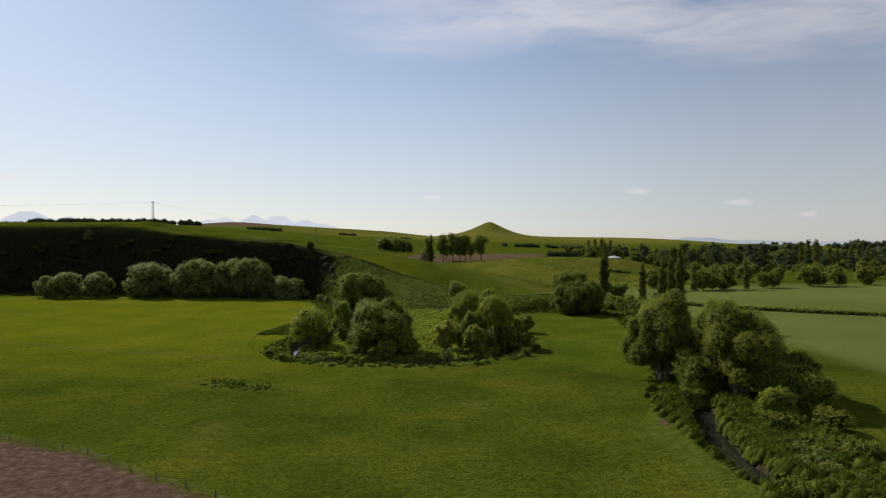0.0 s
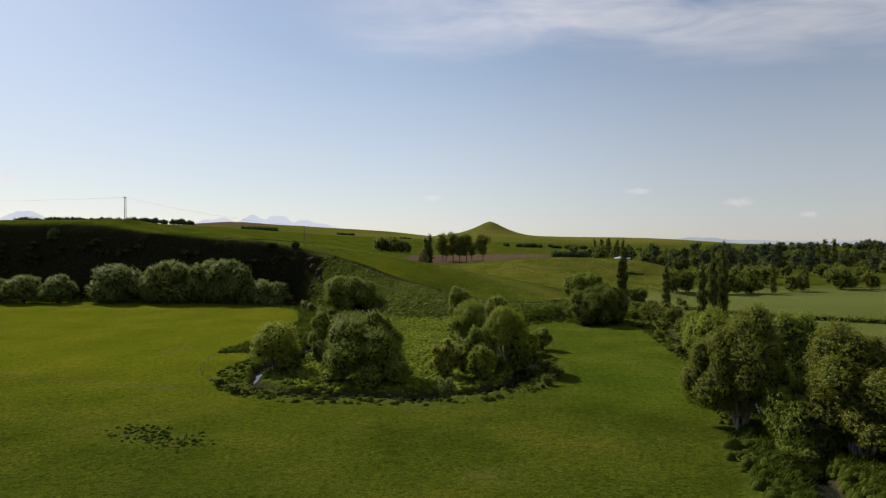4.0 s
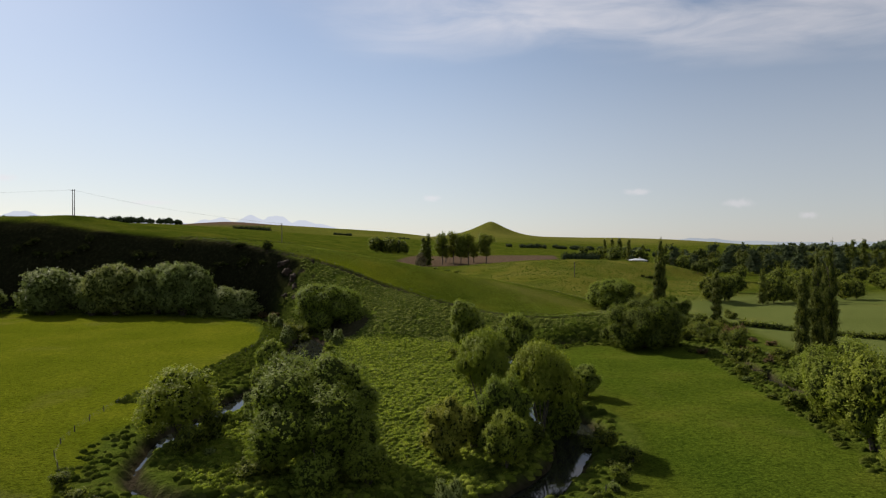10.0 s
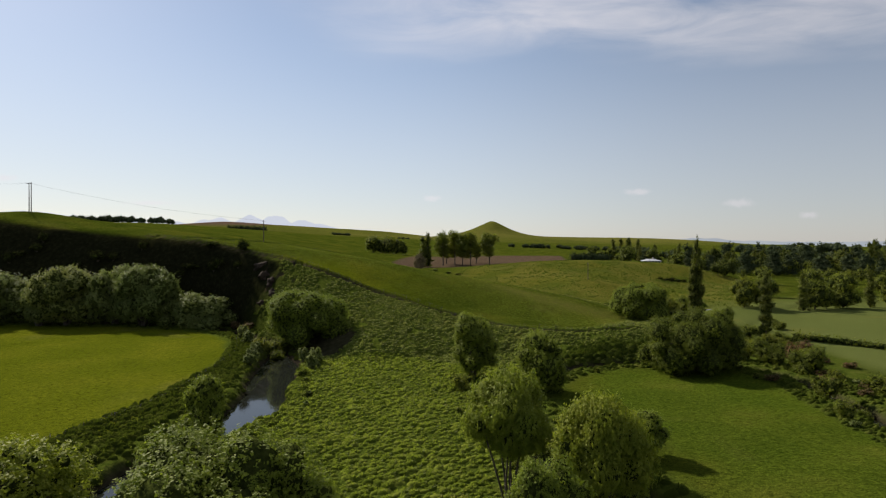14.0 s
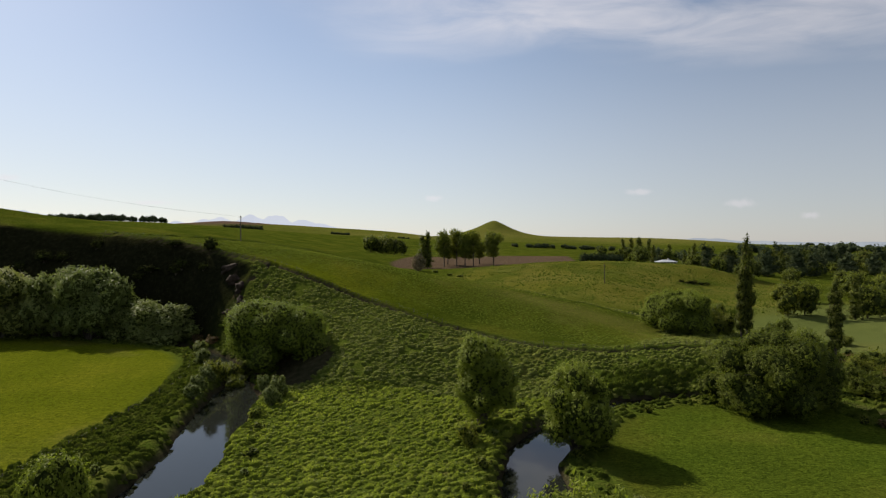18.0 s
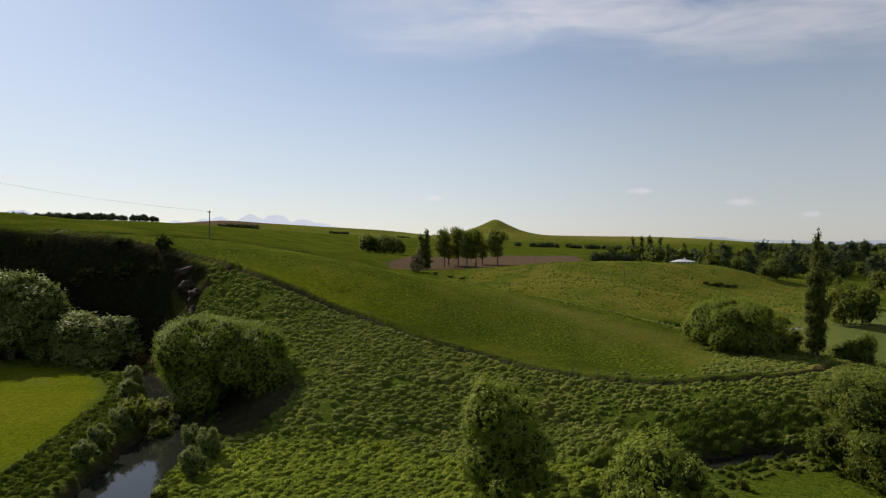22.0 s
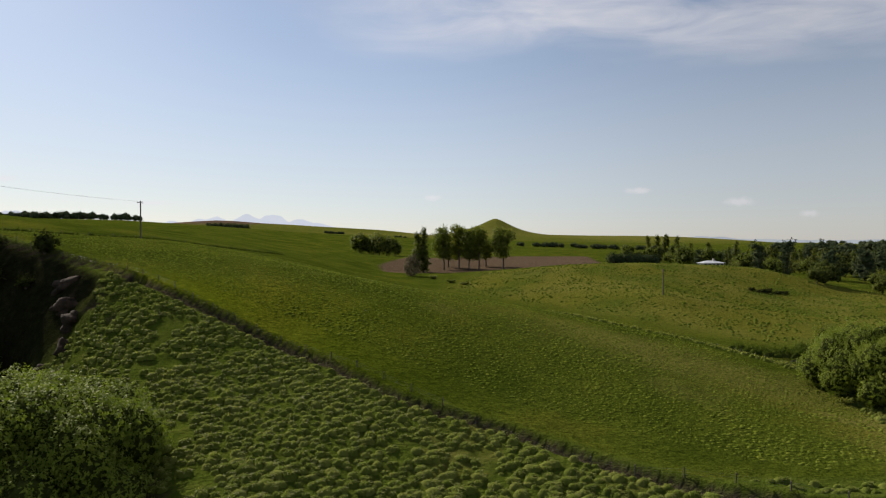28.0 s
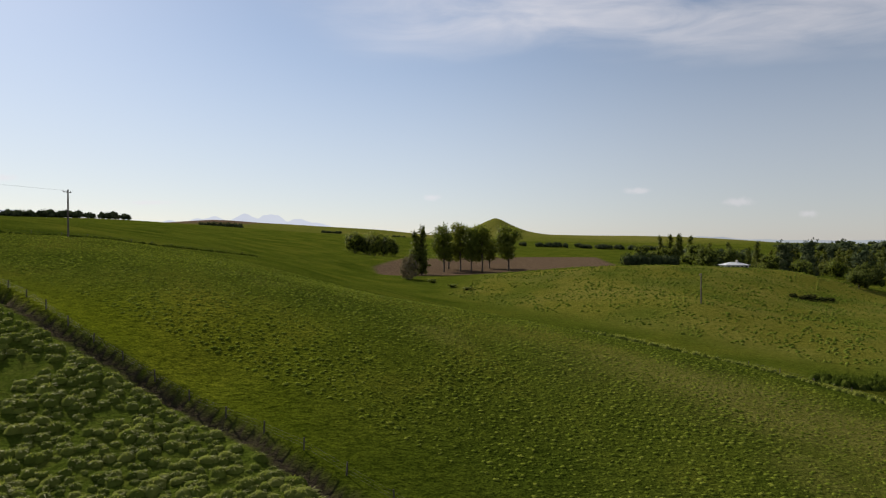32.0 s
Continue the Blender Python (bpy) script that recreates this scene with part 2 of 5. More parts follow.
LAND = solve_land()
RIVER = curve_points([(-330, 284), (-240, 276), (-150, 269), (-90, 264), (-62, 254), (-47, 240), (-36, 222), (-31, 203), (-28.5, 188), (-26.5, 174), (-28.5, 160), (-31, 146), (-32.5, 133),
                      (-30, 123), (-22, 117.5), (-12, 116), (-2, 115.5), (7, 119), (13, 128), (15.5, 139), (13.5, 152), (9.5, 166), (9.5, 180), (16, 194), (27, 204.5),
                      (42, 208), (55, 204), (60, 192), (57.5, 172), (55, 152), (51, 132), (46.5, 114), (41.5, 97), (36.5, 85), (32.5, 72), (31.5, 58), (36, 44), (48, 28), (75, 5), (120, -40)], 4.0)
RIVER_LINE = [tuple(p) for p in RIVER]
WATER = -1.25
ROUGH = [(-64, 270), (-47, 243), (-34, 214), (-30, 188), (-27, 172), (-30, 150), (-32, 130), (-22, 118), (0, 116), (12, 126), (15, 142), (10, 166), (10, 182),
         (18, 196), (30, 206), (44, 209), (60, 212), (72, 226), (80, 250), (70, 290), (52, 262), (44, 238), (34, 226), (20, 227), (6, 235), (-4, 239), (-13, 246),
         (-24.5, 252), (-36, 258), (-52, 268), (-78, 281), (-100, 287)]
PLOUGH = [(-14, 48), (-20.6, 52.6), (-29.7, 57.8), (-37.9, 63.3), (-50.6, 68.3), (-90, 80), (-150, 96), (-170, 0), (0, -20), (0, 38)]
BROWN = [(-28, 468), (20, 466), (60, 468), (84, 478), (92, 540), (100, 600), (40, 606), (-22, 590), (-34, 500)]


def land(x, y):
    """The height of the ground without river bed and small relief."""
    x, y = np.asarray(x, float), np.asarray(y, float)
    flat = np.stack([x.ravel(), y.ravel()], 1) / 100
    out = np.empty(len(flat))
    kx, ky = KNOTS[:, 0] / 100, KNOTS[:, 1] / 100
    for i in range(0, len(flat), 20000):
        f = flat[i:i + 20000]
        r = np.hypot(f[:, 0:1] - kx, f[:, 1:2] - ky)
        out[i:i + 20000] = kernel(r) @ LAND[:-3] + LAND[-3] + f @ LAND[-2:]
    z = out.reshape(x.shape)
    # the slope from the rim down to the level river flat
    df, sf = line_distance(x, y, FOOT)
    dr, sr = line_distance(x, y, RIM_ALL)
    w = np.where(sf < 0, 0.0, np.where(sr > 0, 1.0, df / (df + dr + 1e-6)))
    w = (1 - (1 - w) ** 1.8) * smooth(-0.02, 0.16, w)
    low = (y < 360) & (np.abs(x) < 500)
    z = np.where(low, z * w, np.where((y < 345) & (x < 0), 0, z))
    # the open country beyond: rolling pasture, the cone hill, low ranges
    far_z = 30 + 24 * smooth(500, -500, x - 0.25 * (y - 1500)) + 9 * bumps(x, y, 420, 5, 2) * smooth(700, 1200, y) - 22 * smooth(600, 1500, x) - 10 * smooth(2200, 3500, y)
    w = np.maximum(smooth(900, 1250, y), np.maximum(smooth(420, 800, np.abs(x)) * smooth(0, 400, np.abs(y - 250) + np.abs(x) * 0.4), smooth(-60, -300, y)))
    near_side = 2 + 34 * smooth(-150, -420, x) * smooth(180, 420, y)
    rest = np.where(y > 300, near_side + (far_z - near_side) * smooth(350, 1250, y), near_side * smooth(-200, 300, y))
    z = z * (1 - w) + rest * w
    d = np.hypot(x - 132, (y - 1690) * 0.8)
    z = z + 42 * np.exp(-(d / 62) ** 1.35) + 13 * np.exp(-(d / 170) ** 2)
    z = z + 16 * np.exp(-((x - 520) / 230) ** 2 - ((y - 1650) / 200) ** 2) + 14 * np.exp(-((x - 330) / 120) ** 2 - ((y - 1900) / 200) ** 2)
    z = z + 58 * np.exp(-((y - 2600) / 520) ** 2) * smooth(260, -650, x) * (1 + 0.16 * bumps(x, y, 520, 8, 3))
    z = z + 26 * smooth(3000, 4200, y) * (0.6 + 0.4 * bumps(x, y, 900, 9, 2)) * smooth(200, 1500, x)
    # a ploughed far hill
    z = z + 24 * np.exp(-((x + 880) / 190) ** 2 - ((y - 2560) / 220) ** 2)
    # the pool at the foot of the gully
    pool = np.hypot(((x - 76) * 0.94 + (y - 293) * 0.34) / 17, ((y - 293) * 0.94 - (x - 76) * 0.34) / 3.4)
    return z + (POOL - 0.8 - z) * smooth(1.25, 0.85, pool)


POOL = 0.5


def river_cut(x, y, z):
    d, _ = line_distance(x, y, RIVER_LINE)
    d = d + 0.7 * bumps(x, y, 5.0, 21, 2)
    d = d + 0.5 * smooth(-22, -8, x) + 0.4 * smooth(25, 30, x) + 1.5 * smooth(155, 128, y) * smooth(20, 14, x) - 1.7 * np.exp(-((x - 15.5) / 4) ** 2 - ((y - 141.5) / 6) ** 2) - 1.5 * np.exp(-((x + 2.6) / 3.2) ** 2 - ((y - 115) / 4.0) ** 2) + 0.9 * smooth(14, 6, np.hypot(x + 31, y - 125)) + 0.9 * smooth(174, 162, y) * smooth(-18, -23, x) + 0.9 * smooth(10, 16, x) * smooth(184, 192, y) + 1.5 * smooth(208, 216, y) * smooth(-20, -28, x) + 0.9 * smooth(116, 100, y) * smooth(22, 28, x) + 1.6 * smooth(100, 116, y) * smooth(34, 44, x)
    bed = WATER - 0.9
    return bed + (z - bed) * smooth(2.5, 4.9, d), d


SURFACE = {}


def surface(x, y):
    """Height of the finished ground at many places."""
    xs, ys, z = SURFACE["xs"], SURFACE["ys"], SURFACE["z"]
    i = np.clip(np.searchsorted(xs, x) - 1, 0, len(xs) - 2)
    j = np.clip(np.searchsorted(ys, y) - 1, 0, len(ys) - 2)
    u, v = (x - xs[i]) / (xs[i + 1] - xs[i]), (y - ys[j]) / (ys[j + 1] - ys[j])
    return (z[j, i] * (1 - u) + z[j, i + 1] * u) * (1 - v) + (z[j + 1, i] * (1 - u) + z[j + 1, i + 1] * u) * v


def ground_z(x, y):
    return float(surface(np.array([float(x)]), np.array([float(y)]))[0])


# ---- materials ----
def material(name, build, rough=0.8, spec=0.3):
    m = bpy.data.materials.new(name)
    m.use_nodes = True
    t = m.node_tree
    b = t.nodes["Principled BSDF"]
    b.inputs["Roughness"].default_value = rough
    b.inputs["Specular IOR Level"].default_value = spec
    build(t, b)
    return m


def noise_node(t, scale, detail=4, rough=0.55, vec=None, stretch=None):
    co = t.nodes.new("ShaderNodeTexCoord")
    n = t.nodes.new("ShaderNodeTexNoise")
    n.inputs["Scale"].default_value, n.inputs["Detail"].default_value, n.inputs["Roughness"].default_value = scale, detail, rough
    src = vec or co.outputs["Object"]
    if stretch:
        mp = t.nodes.new("ShaderNodeMapping")
        mp.inputs["Scale"].default_value = stretch
        t.links.new(src, mp.inputs[0])
        src = mp.outputs[0]
    t.links.new(src, n.inputs["Vector"])
    return n.outputs["Fac"]


def ramp(t, fac, *stops):
    r = t.nodes.new("ShaderNodeValToRGB")
    e = r.color_ramp.elements
    while len(e) < len(stops):
        e.new(0.5)
    for el, (p, c) in zip(e, stops):
        el.position, el.color = p, (*c, 1)
    t.links.new(fac, r.inputs[0])
    return r.outputs[0]


def blend(t, fac, a, b, how="MIX"):
    m = t.nodes.new("ShaderNodeMix")
    m.data_type, m.blend_type = "RGBA", how
    for s, v in ((m.inputs[0], fac), (m.inputs[6], a), (m.inputs[7], b)):
        if isinstance(v, (int, float)):
            s.default_value = v
        elif isinstance(v, tuple):
            s.default_value = (*v, 1)
        else:
            t.links.new(v, s)
    return m.outputs[2]


def bump(t, b, height, strength=0.4, distance=0.1):
    n = t.nodes.new("ShaderNodeBump")
    n.inputs["Strength"].default_value, n.inputs["Distance"].default_value = strength, distance
    t.links.new(height, n.inputs["Height"])
    t.links.new(n.outputs[0], b.inputs["Normal"])


def attr(t, name):
    a = t.nodes.new("ShaderNodeAttribute")
    a.attribute_name = name
    return a.outputs["Fac"]


def calc(t, op, a, b):
    m = t.nodes.new("ShaderNodeMath")
    m.operation = op
    for s, v in zip(m.inputs, (a, b)):
        if isinstance(v, (int, float)):
            s.default_value = v
        else:
            t.links.new(v, s)
    return m.outputs[0]


def ground_nodes(t, b):
    grain = noise_node(t, 6.0, 6, 0.7)
    clump = noise_node(t, 0.9, 5, 0.65)
    patch = noise_node(t, 0.06, 4, 0.55)
    patch2 = noise_node(t, 0.017, 3, 0.5)
    pasture = ramp(t, patch, (0.3, (0.030, 0.045, 0.005)), (0.52, (0.051, 0.067, 0.008)), (0.75, (0.082, 0.085, 0.012)))
    pasture = blend(t, calc(t, "MULTIPLY", attr(t, "gold_sheen"), 0.6), pasture, ramp(t, patch, (0.3, (0.096, 0.118, 0.006)), (0.7, (0.122, 0.138, 0.008))))
    pasture = blend(t, attr(t, "lush"), pasture, ramp(t, patch, (0.3, (0.042, 0.069, 0.007)), (0.55, (0.060, 0.087, 0.009)), (0.75, (0.092, 0.106, 0.016))))
    pasture = blend(t, 0.8, pasture, ramp(t, grain, (0.30, (0.2, 0.22, 0.16)), (0.52, (1.0, 1.0, 1.0)), (0.72, (1.6, 1.55, 1.4))), "MULTIPLY")
    pasture = blend(t, 0.4, pasture, ramp(t, clump, (0.3, (0.42, 0.48, 0.42)), (0.7, (1.4, 1.33, 1.2))), "MULTIPLY")
    speck = noise_node(t, 1.7, 2, 0.5)
    tuft = noise_node(t, 2.6, 3, 0.6, stretch=(0.7, 1.3, 1))
    pasture = blend(t, 0.4, pasture, ramp(t, tuft, (0.34, (0.35, 0.42, 0.4)), (0.5, (1, 1, 1)), (0.68, (1.5, 1.42, 1.3))), "MULTIPLY")
    pasture = blend(t, 0.45, pasture, ramp(t, speck, (0.36, (0.35, 0.42, 0.35)), (0.45, (1, 1, 1)), (0.66, (1, 1, 1)), (0.74, (1.35, 1.25, 1.1))), "MULTIPLY")
    tuss = ramp(t, clump, (0.28, (0.036, 0.055, 0.007)), (0.5, (0.050, 0.071, 0.010)), (0.72, (0.074, 0.087, 0.016)))
    tuss = blend(t, 0.45, tuss, ramp(t, grain, (0.3, (0.4, 0.42, 0.35)), (0.7, (1.35, 1.3, 1.2))), "MULTIPLY")
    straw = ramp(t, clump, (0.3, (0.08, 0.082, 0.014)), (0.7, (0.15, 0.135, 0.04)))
    soil = ramp(t, clump, (0.25, (0.036, 0.023, 0.017)), (0.5, (0.078, 0.052, 0.039)), (0.75, (0.14, 0.098, 0.076)))
    soil = blend(t, 0.6, soil, ramp(t, grain, (0.3, (0.45, 0.45, 0.45)), (0.7, (1.3, 1.3, 1.3))), "MULTIPLY")
    # scrub colour, taken down near black to hold the bluff's shade as well
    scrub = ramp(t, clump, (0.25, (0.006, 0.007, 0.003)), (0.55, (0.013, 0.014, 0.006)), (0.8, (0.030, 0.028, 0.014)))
    mud_shade = ramp(t, clump, (0.3, (0.016, 0.014, 0.009)), (0.7, (0.045, 0.037, 0.025)))
    crop = ramp(t, patch2, (0.3, (0.066, 0.084, 0.021)), (0.7, (0.084, 0.102, 0.029)))
    c = blend(t, attr(t, "crop"), pasture, crop)
    c = blend(t, attr(t, "rough"), c, tuss)
    c = blend(t, attr(t, "knoll"), c, ramp(t, clump, (0.3, (0.052, 0.054, 0.007)), (0.55, (0.086, 0.086, 0.013)), (0.75, (0.115, 0.105, 0.022))))
    c = blend(t, attr(t, "dry_haze"), c, straw)
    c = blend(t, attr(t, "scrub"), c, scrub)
    c = blend(t, attr(t, "soil"), c, soil)
    c = blend(t, attr(t, "mud_shade"), c, mud_shade)
    t.links.new(c, b.inputs["Base Color"])
    bump(t, b, calc(t, "ADD", calc(t, "ADD", grain, calc(t, "MULTIPLY", tuft, 1.8)), calc(t, "MULTIPLY", clump, 1.6)), 0.9, 0.2)


def leaf_nodes(dark, mid, light, back=0.35, shag=0.0):
    def build(t, b):
        g = t.nodes.new("ShaderNodeNewGeometry")
        oi = t.nodes.new("ShaderNodeObjectInfo")
        c = ramp(t, g.outputs["Random Per Island"], (0.0, dark), (0.55, mid), (1.0, light))
        c = blend(t, 0.55, c, ramp(t, oi.outputs["Random"], (0.0, (0.72, 0.80, 0.75)), (0.5, (1, 1, 1)), (1.0, (1.25, 1.12, 0.9))), "MULTIPLY")
        c = blend(t, 0.4, c, ramp(t, noise_node(t, 0.5, 3), (0.3, (0.6, 0.65, 0.6)), (0.7, (1.25, 1.2, 1.05))), "MULTIPLY")
        t.links.new(c, b.inputs["Base Color"])
        b.inputs["Specular Tint"].default_value = (0.72, 0.9, 0.30, 1)
        if shag:
            bump(t, b, noise_node(t, 7.0, 4, 0.7), 1.0, shag)
        tr = t.nodes.new("ShaderNodeBsdfTranslucent")
        t.links.new(blend(t, 1.0, c, (1.7, 1.85, 1.05), "MULTIPLY"), tr.inputs[0])
        mx = t.nodes.new("ShaderNodeMixShader")
        mx.inputs[0].default_value = back
        links(t, (b.outputs[0], mx.inputs[1]), (tr.outputs[0], mx.inputs[2]), (mx.outputs[0], t.nodes["Material Output"].inputs[0]))
    return build


def plain_nodes(dark, light, scale, strength=0.3, dist=0.02, stretch=None):
    def build(t, b):
        f = noise_node(t, scale, 6, 0.65, stretch=stretch)
        t.links.new(ramp(t, f, (0.3, dark), (0.7, light)), b.inputs["Base Color"])
        bump(t, b, f, strength, dist)
    return build


M_GROUND = material("pasture_and_soil", ground_nodes, 1.0, 0.0)
M_WILLOW = material("willow_leaves", leaf_nodes((0.112, 0.142, 0.020), (0.132, 0.162, 0.024), (0.158, 0.186, 0.032), 0.30), 0.6, 0.1)
M_PALE = material("grey_willow_leaves", leaf_nodes((0.110, 0.134, 0.042), (0.130, 0.154, 0.052), (0.158, 0.180, 0.068), 0.30), 0.6, 0.12)
M_OLIVE = material("olive_sallow_leaves", leaf_nodes((0.135, 0.150, 0.026), (0.158, 0.170, 0.031), (0.188, 0.196, 0.042), 0.30), 0.6, 0.1)
M_POPLAR = material("poplar_leaves", leaf_nodes((0.047, 0.057, 0.012), (0.068, 0.078, 0.017), (0.099, 0.105, 0.026), 0.34), 0.6, 0.1)
M_DARK = material("conifer_needles", leaf_nodes((0.026, 0.037, 0.019), (0.041, 0.054, 0.028), (0.066, 0.078, 0.042), 0.15), 0.9, 0.0)
M_ROUND = material("broadleaf_leaves", leaf_nodes((0.068, 0.085, 0.013), (0.097, 0.112, 0.019), (0.131, 0.142, 0.029), 0.38), 0.6, 0.1)
M_RUST = material("rust_brown_twigs", leaf_nodes((0.05, 0.03, 0.02), (0.10, 0.06, 0.035), (0.15, 0.10, 0.05), 0.2), 0.8, 0.2)
# darker bases, paler blades: shaded sides and lit tops are put into the colours
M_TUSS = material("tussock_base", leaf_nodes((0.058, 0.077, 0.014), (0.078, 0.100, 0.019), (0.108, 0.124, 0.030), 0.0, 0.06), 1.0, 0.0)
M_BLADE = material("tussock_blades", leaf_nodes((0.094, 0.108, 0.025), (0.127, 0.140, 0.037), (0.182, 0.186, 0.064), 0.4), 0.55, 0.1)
M_FLAT = material("river_flat_grass_blades", leaf_nodes((0.056, 0.080, 0.010), (0.076, 0.102, 0.014), (0.105, 0.128, 0.022), 0.0, 0.05), 1.0, 0.0)
M_FLATBLADE = material("river_flat_upright_blades", leaf_nodes((0.079, 0.105, 0.013), (0.106, 0.134, 0.019), (0.144, 0.166, 0.031), 0.5), 0.55, 0.12)
M_RANK = material("rank_weed_blades", leaf_nodes((0.030, 0.044, 0.007), (0.046, 0.064, 0.010), (0.072, 0.089, 0.018), 0.25, 0.08), 1.0, 0.0)
M_GRAZED = material("grazed_grass_blades", leaf_nodes((0.075, 0.097, 0.011), (0.097, 0.119, 0.015), (0.124, 0.140, 0.024), 0.5), 0.6, 0.08)
# dark core colour that paints the shade inside the crowns
M_CORE_SHADE = material("close_green_twigs", plain_nodes((0.016, 0.022, 0.006), (0.048, 0.060, 0.013), 2.5, 1.0, 0.3), 1.0, 0.0)
M_SCRUB = material("dark_scrub_leaves", leaf_nodes((0.012, 0.015, 0.006), (0.022, 0.026, 0.010), (0.042, 0.044, 0.018), 0.1), 1.0, 0.0)
M_ROCK = material("brown_earth_and_rock", plain_nodes((0.014, 0.011, 0.008), (0.05, 0.037, 0.027), 1.1, 1.0, 0.25), 0.95, 0.1)
M_THORN = material("grey_brown_twigs", leaf_nodes((0.08, 0.065, 0.048), (0.13, 0.105, 0.078), (0.18, 0.15, 0.11), 0.2), 0.9, 0.0)
M_BARK = material("bark", plain_nodes((0.03, 0.025, 0.019), (0.105, 0.09, 0.07), 6, 0.6, 0.03, (1, 1, 0.25)), 0.9, 0.2)
M_PALEBARK = material("pale_bark", plain_nodes((0.12, 0.10, 0.08), (0.34, 0.30, 0.25), 6, 0.5, 0.03, (1, 1, 0.25)), 0.9, 0.2)
M_POST = material("weathered_post_timber", plain_nodes((0.03, 0.026, 0.022), (0.10, 0.088, 0.075), 14, 0.5, 0.01, (1, 1, 0.1)), 0.9, 0.2)
M_POLE = material("tarred_pole_timber", plain_nodes((0.05, 0.042, 0.036), (0.13, 0.11, 0.095), 9, 0.4, 0.01, (1, 1, 0.08)), 0.85, 0.2)


def wire_nodes(t, b):
    b.inputs["Metallic"].default_value = 0.8
    t.links.new(ramp(t, noise_node(t, 30), (0.3, (0.06, 0.057, 0.054)), (0.7, (0.13, 0.125, 0.12))), b.inputs["Base Color"])


M_WIRE = material("galvanised_wire", wire_nodes, 0.55, 0.4)


def water_nodes(t, b):
    b.inputs["Base Color"].default_value = (0.012, 0.014, 0.011, 1)
    b.inputs["IOR"].default_value = 1.33
    bump(t, b, noise_node(t, 0.8, 3, 0.5), 0.05, 0.05)


M_WATER = material("dark_river_water", water_nodes, 0.04, 0.5)


# ---- ground: one sheet out to the horizon ----
def axis(*spans):
    out = []
    for a, b, step in spans:
        out.append(np.linspace(a, b, max(2, int(round((b - a) / step)) + 1))[:-1])
    out.append(np.array([spans[-1][1]]))
    return np.concatenate(out)


def make_ground():
    xs = axis((-4900, -1600, 220), (-1600, -700, 60), (-700, -330, 18), (-330, -150, 4), (-150, -78, 1.3), (-78, -62, 0.8), (-62, 58, 0.5), (58, 80, 0.8), (80, 160, 1.8), (160, 330, 5), (330, 700, 18), (700, 1600, 60), (1600, 4900, 220))
    ys = axis((-900, -80, 80), (-80, -46, 5), (-46, 30, 1.9), (30, 108, 1.1), (108, 196, 0.7), (196, 262, 0.45), (262, 300, 0.9), (300, 470, 2.4), (470, 700, 6), (700, 1300, 20), (1300, 2200, 35), (2200, 4900, 150))
    x, y = np.meshgrid(xs, ys)
    z = land(x, y)
    near = (np.abs(x) < 335) & (y > -60) & (y < 292)
    dr = np.full(x.shape, 99.0)
    cut, d = river_cut(x[near], y[near], z[near])
    z[near], dr[near] = cut, d
    depth = np.full(x.shape, -99.0)
    core = (x > -130) & (x < 110) & (y > 90) & (y < 330)
    depth[core] = inside(x[core], y[core], ROUGH)
    wob = 2.0 * bumps(x, y, 9, 31, 2)
    bank = 8.2 + wob + 4.0 * smooth(-24, -30, x) * smooth(140, 155, y) * smooth(245, 225, y)
    rough = np.maximum(smooth(-0.8, 0.8, depth + 0.4 * wob), smooth(1.2, -1.2, dr - bank))
    rough = np.maximum(rough, smooth(0, 6, inside(x, y, [(40, 30), (34, 70), (46, 88), (50, 78), (49, 62), (52, 44), (60, 30), (60, 10)])))
    rough = np.maximum(rough, smooth(-1, 2, inside(x, y, [(56, 236), (52, 214), (60, 196), (58, 170), (54, 146), (49, 130), (60, 128), (68, 150), (74, 185), (80, 215), (86, 240), (74, 246)]) + wob))
    knoll = smooth(-6, 10, inside(x, y, [(0, 385), (50, 330), (84, 290), (130, 330), (200, 440), (180, 470), (110, 462), (20, 462)]))
    rough = np.maximum(rough, 0.55 * knoll)
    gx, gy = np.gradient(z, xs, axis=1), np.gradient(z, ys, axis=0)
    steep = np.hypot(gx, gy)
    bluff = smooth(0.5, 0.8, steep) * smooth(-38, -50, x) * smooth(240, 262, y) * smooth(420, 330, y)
    crag = smooth(0.15, 0.45, bumps(x, y, 5, 44, 3) + 0.25 - np.hypot(x + 50, (y - 259) * 1.1) / 24)
    # hummocks, tufts and the cut below the paddock fence
    fence, side = line_distance(x, y, RIM)
    fence = np.where((x > -110) & (x < 70) & (y > 200) & (y < 300), fence, 99)
    below = np.where(side > 0, 99, fence)
    z = z - 0.62 * smooth(2.0, 0.7, below) * smooth(0.02, 0.45, below) * (1 + 0.25 * bumps(x, y, 4, 3))
    z = z + 0.25 * smooth(2.0, 0.6, fence) * np.where(side > 0, 1, 0)
    lumpy = rough > 0.05
    lump = np.zeros(x.shape)
    lx, ly = x[lumpy] + 0.5 * bumps(x[lumpy], y[lumpy], 2.3, 51), y[lumpy] + 0.5 * bumps(x[lumpy], y[lumpy], 2.1, 52)
    lump[lumpy] = hummocks(lx * 0.85, ly * 1.1, 1.9, 53) * (0.6 + 0.5 * bumps(lx, ly, 5, 55))
    z = z + rough * (0.34 * (lump - 0.3) * (1 + 0.6 * smooth(10, 6, dr)) + 0.16 * bumps(x, y, 6, 12, 2)) * smooth(2.6, 4.6, dr) * (y < 300)
    z = z + (0.05 * bumps(x, y, 3.0, 14, 2) + 0.035 * bumps(x, y, 0.8, 13)) * (1 - rough) * smooth(0, 40, y) + 0.10 * bumps(x, y, 18, 15, 2) * (y < 600)
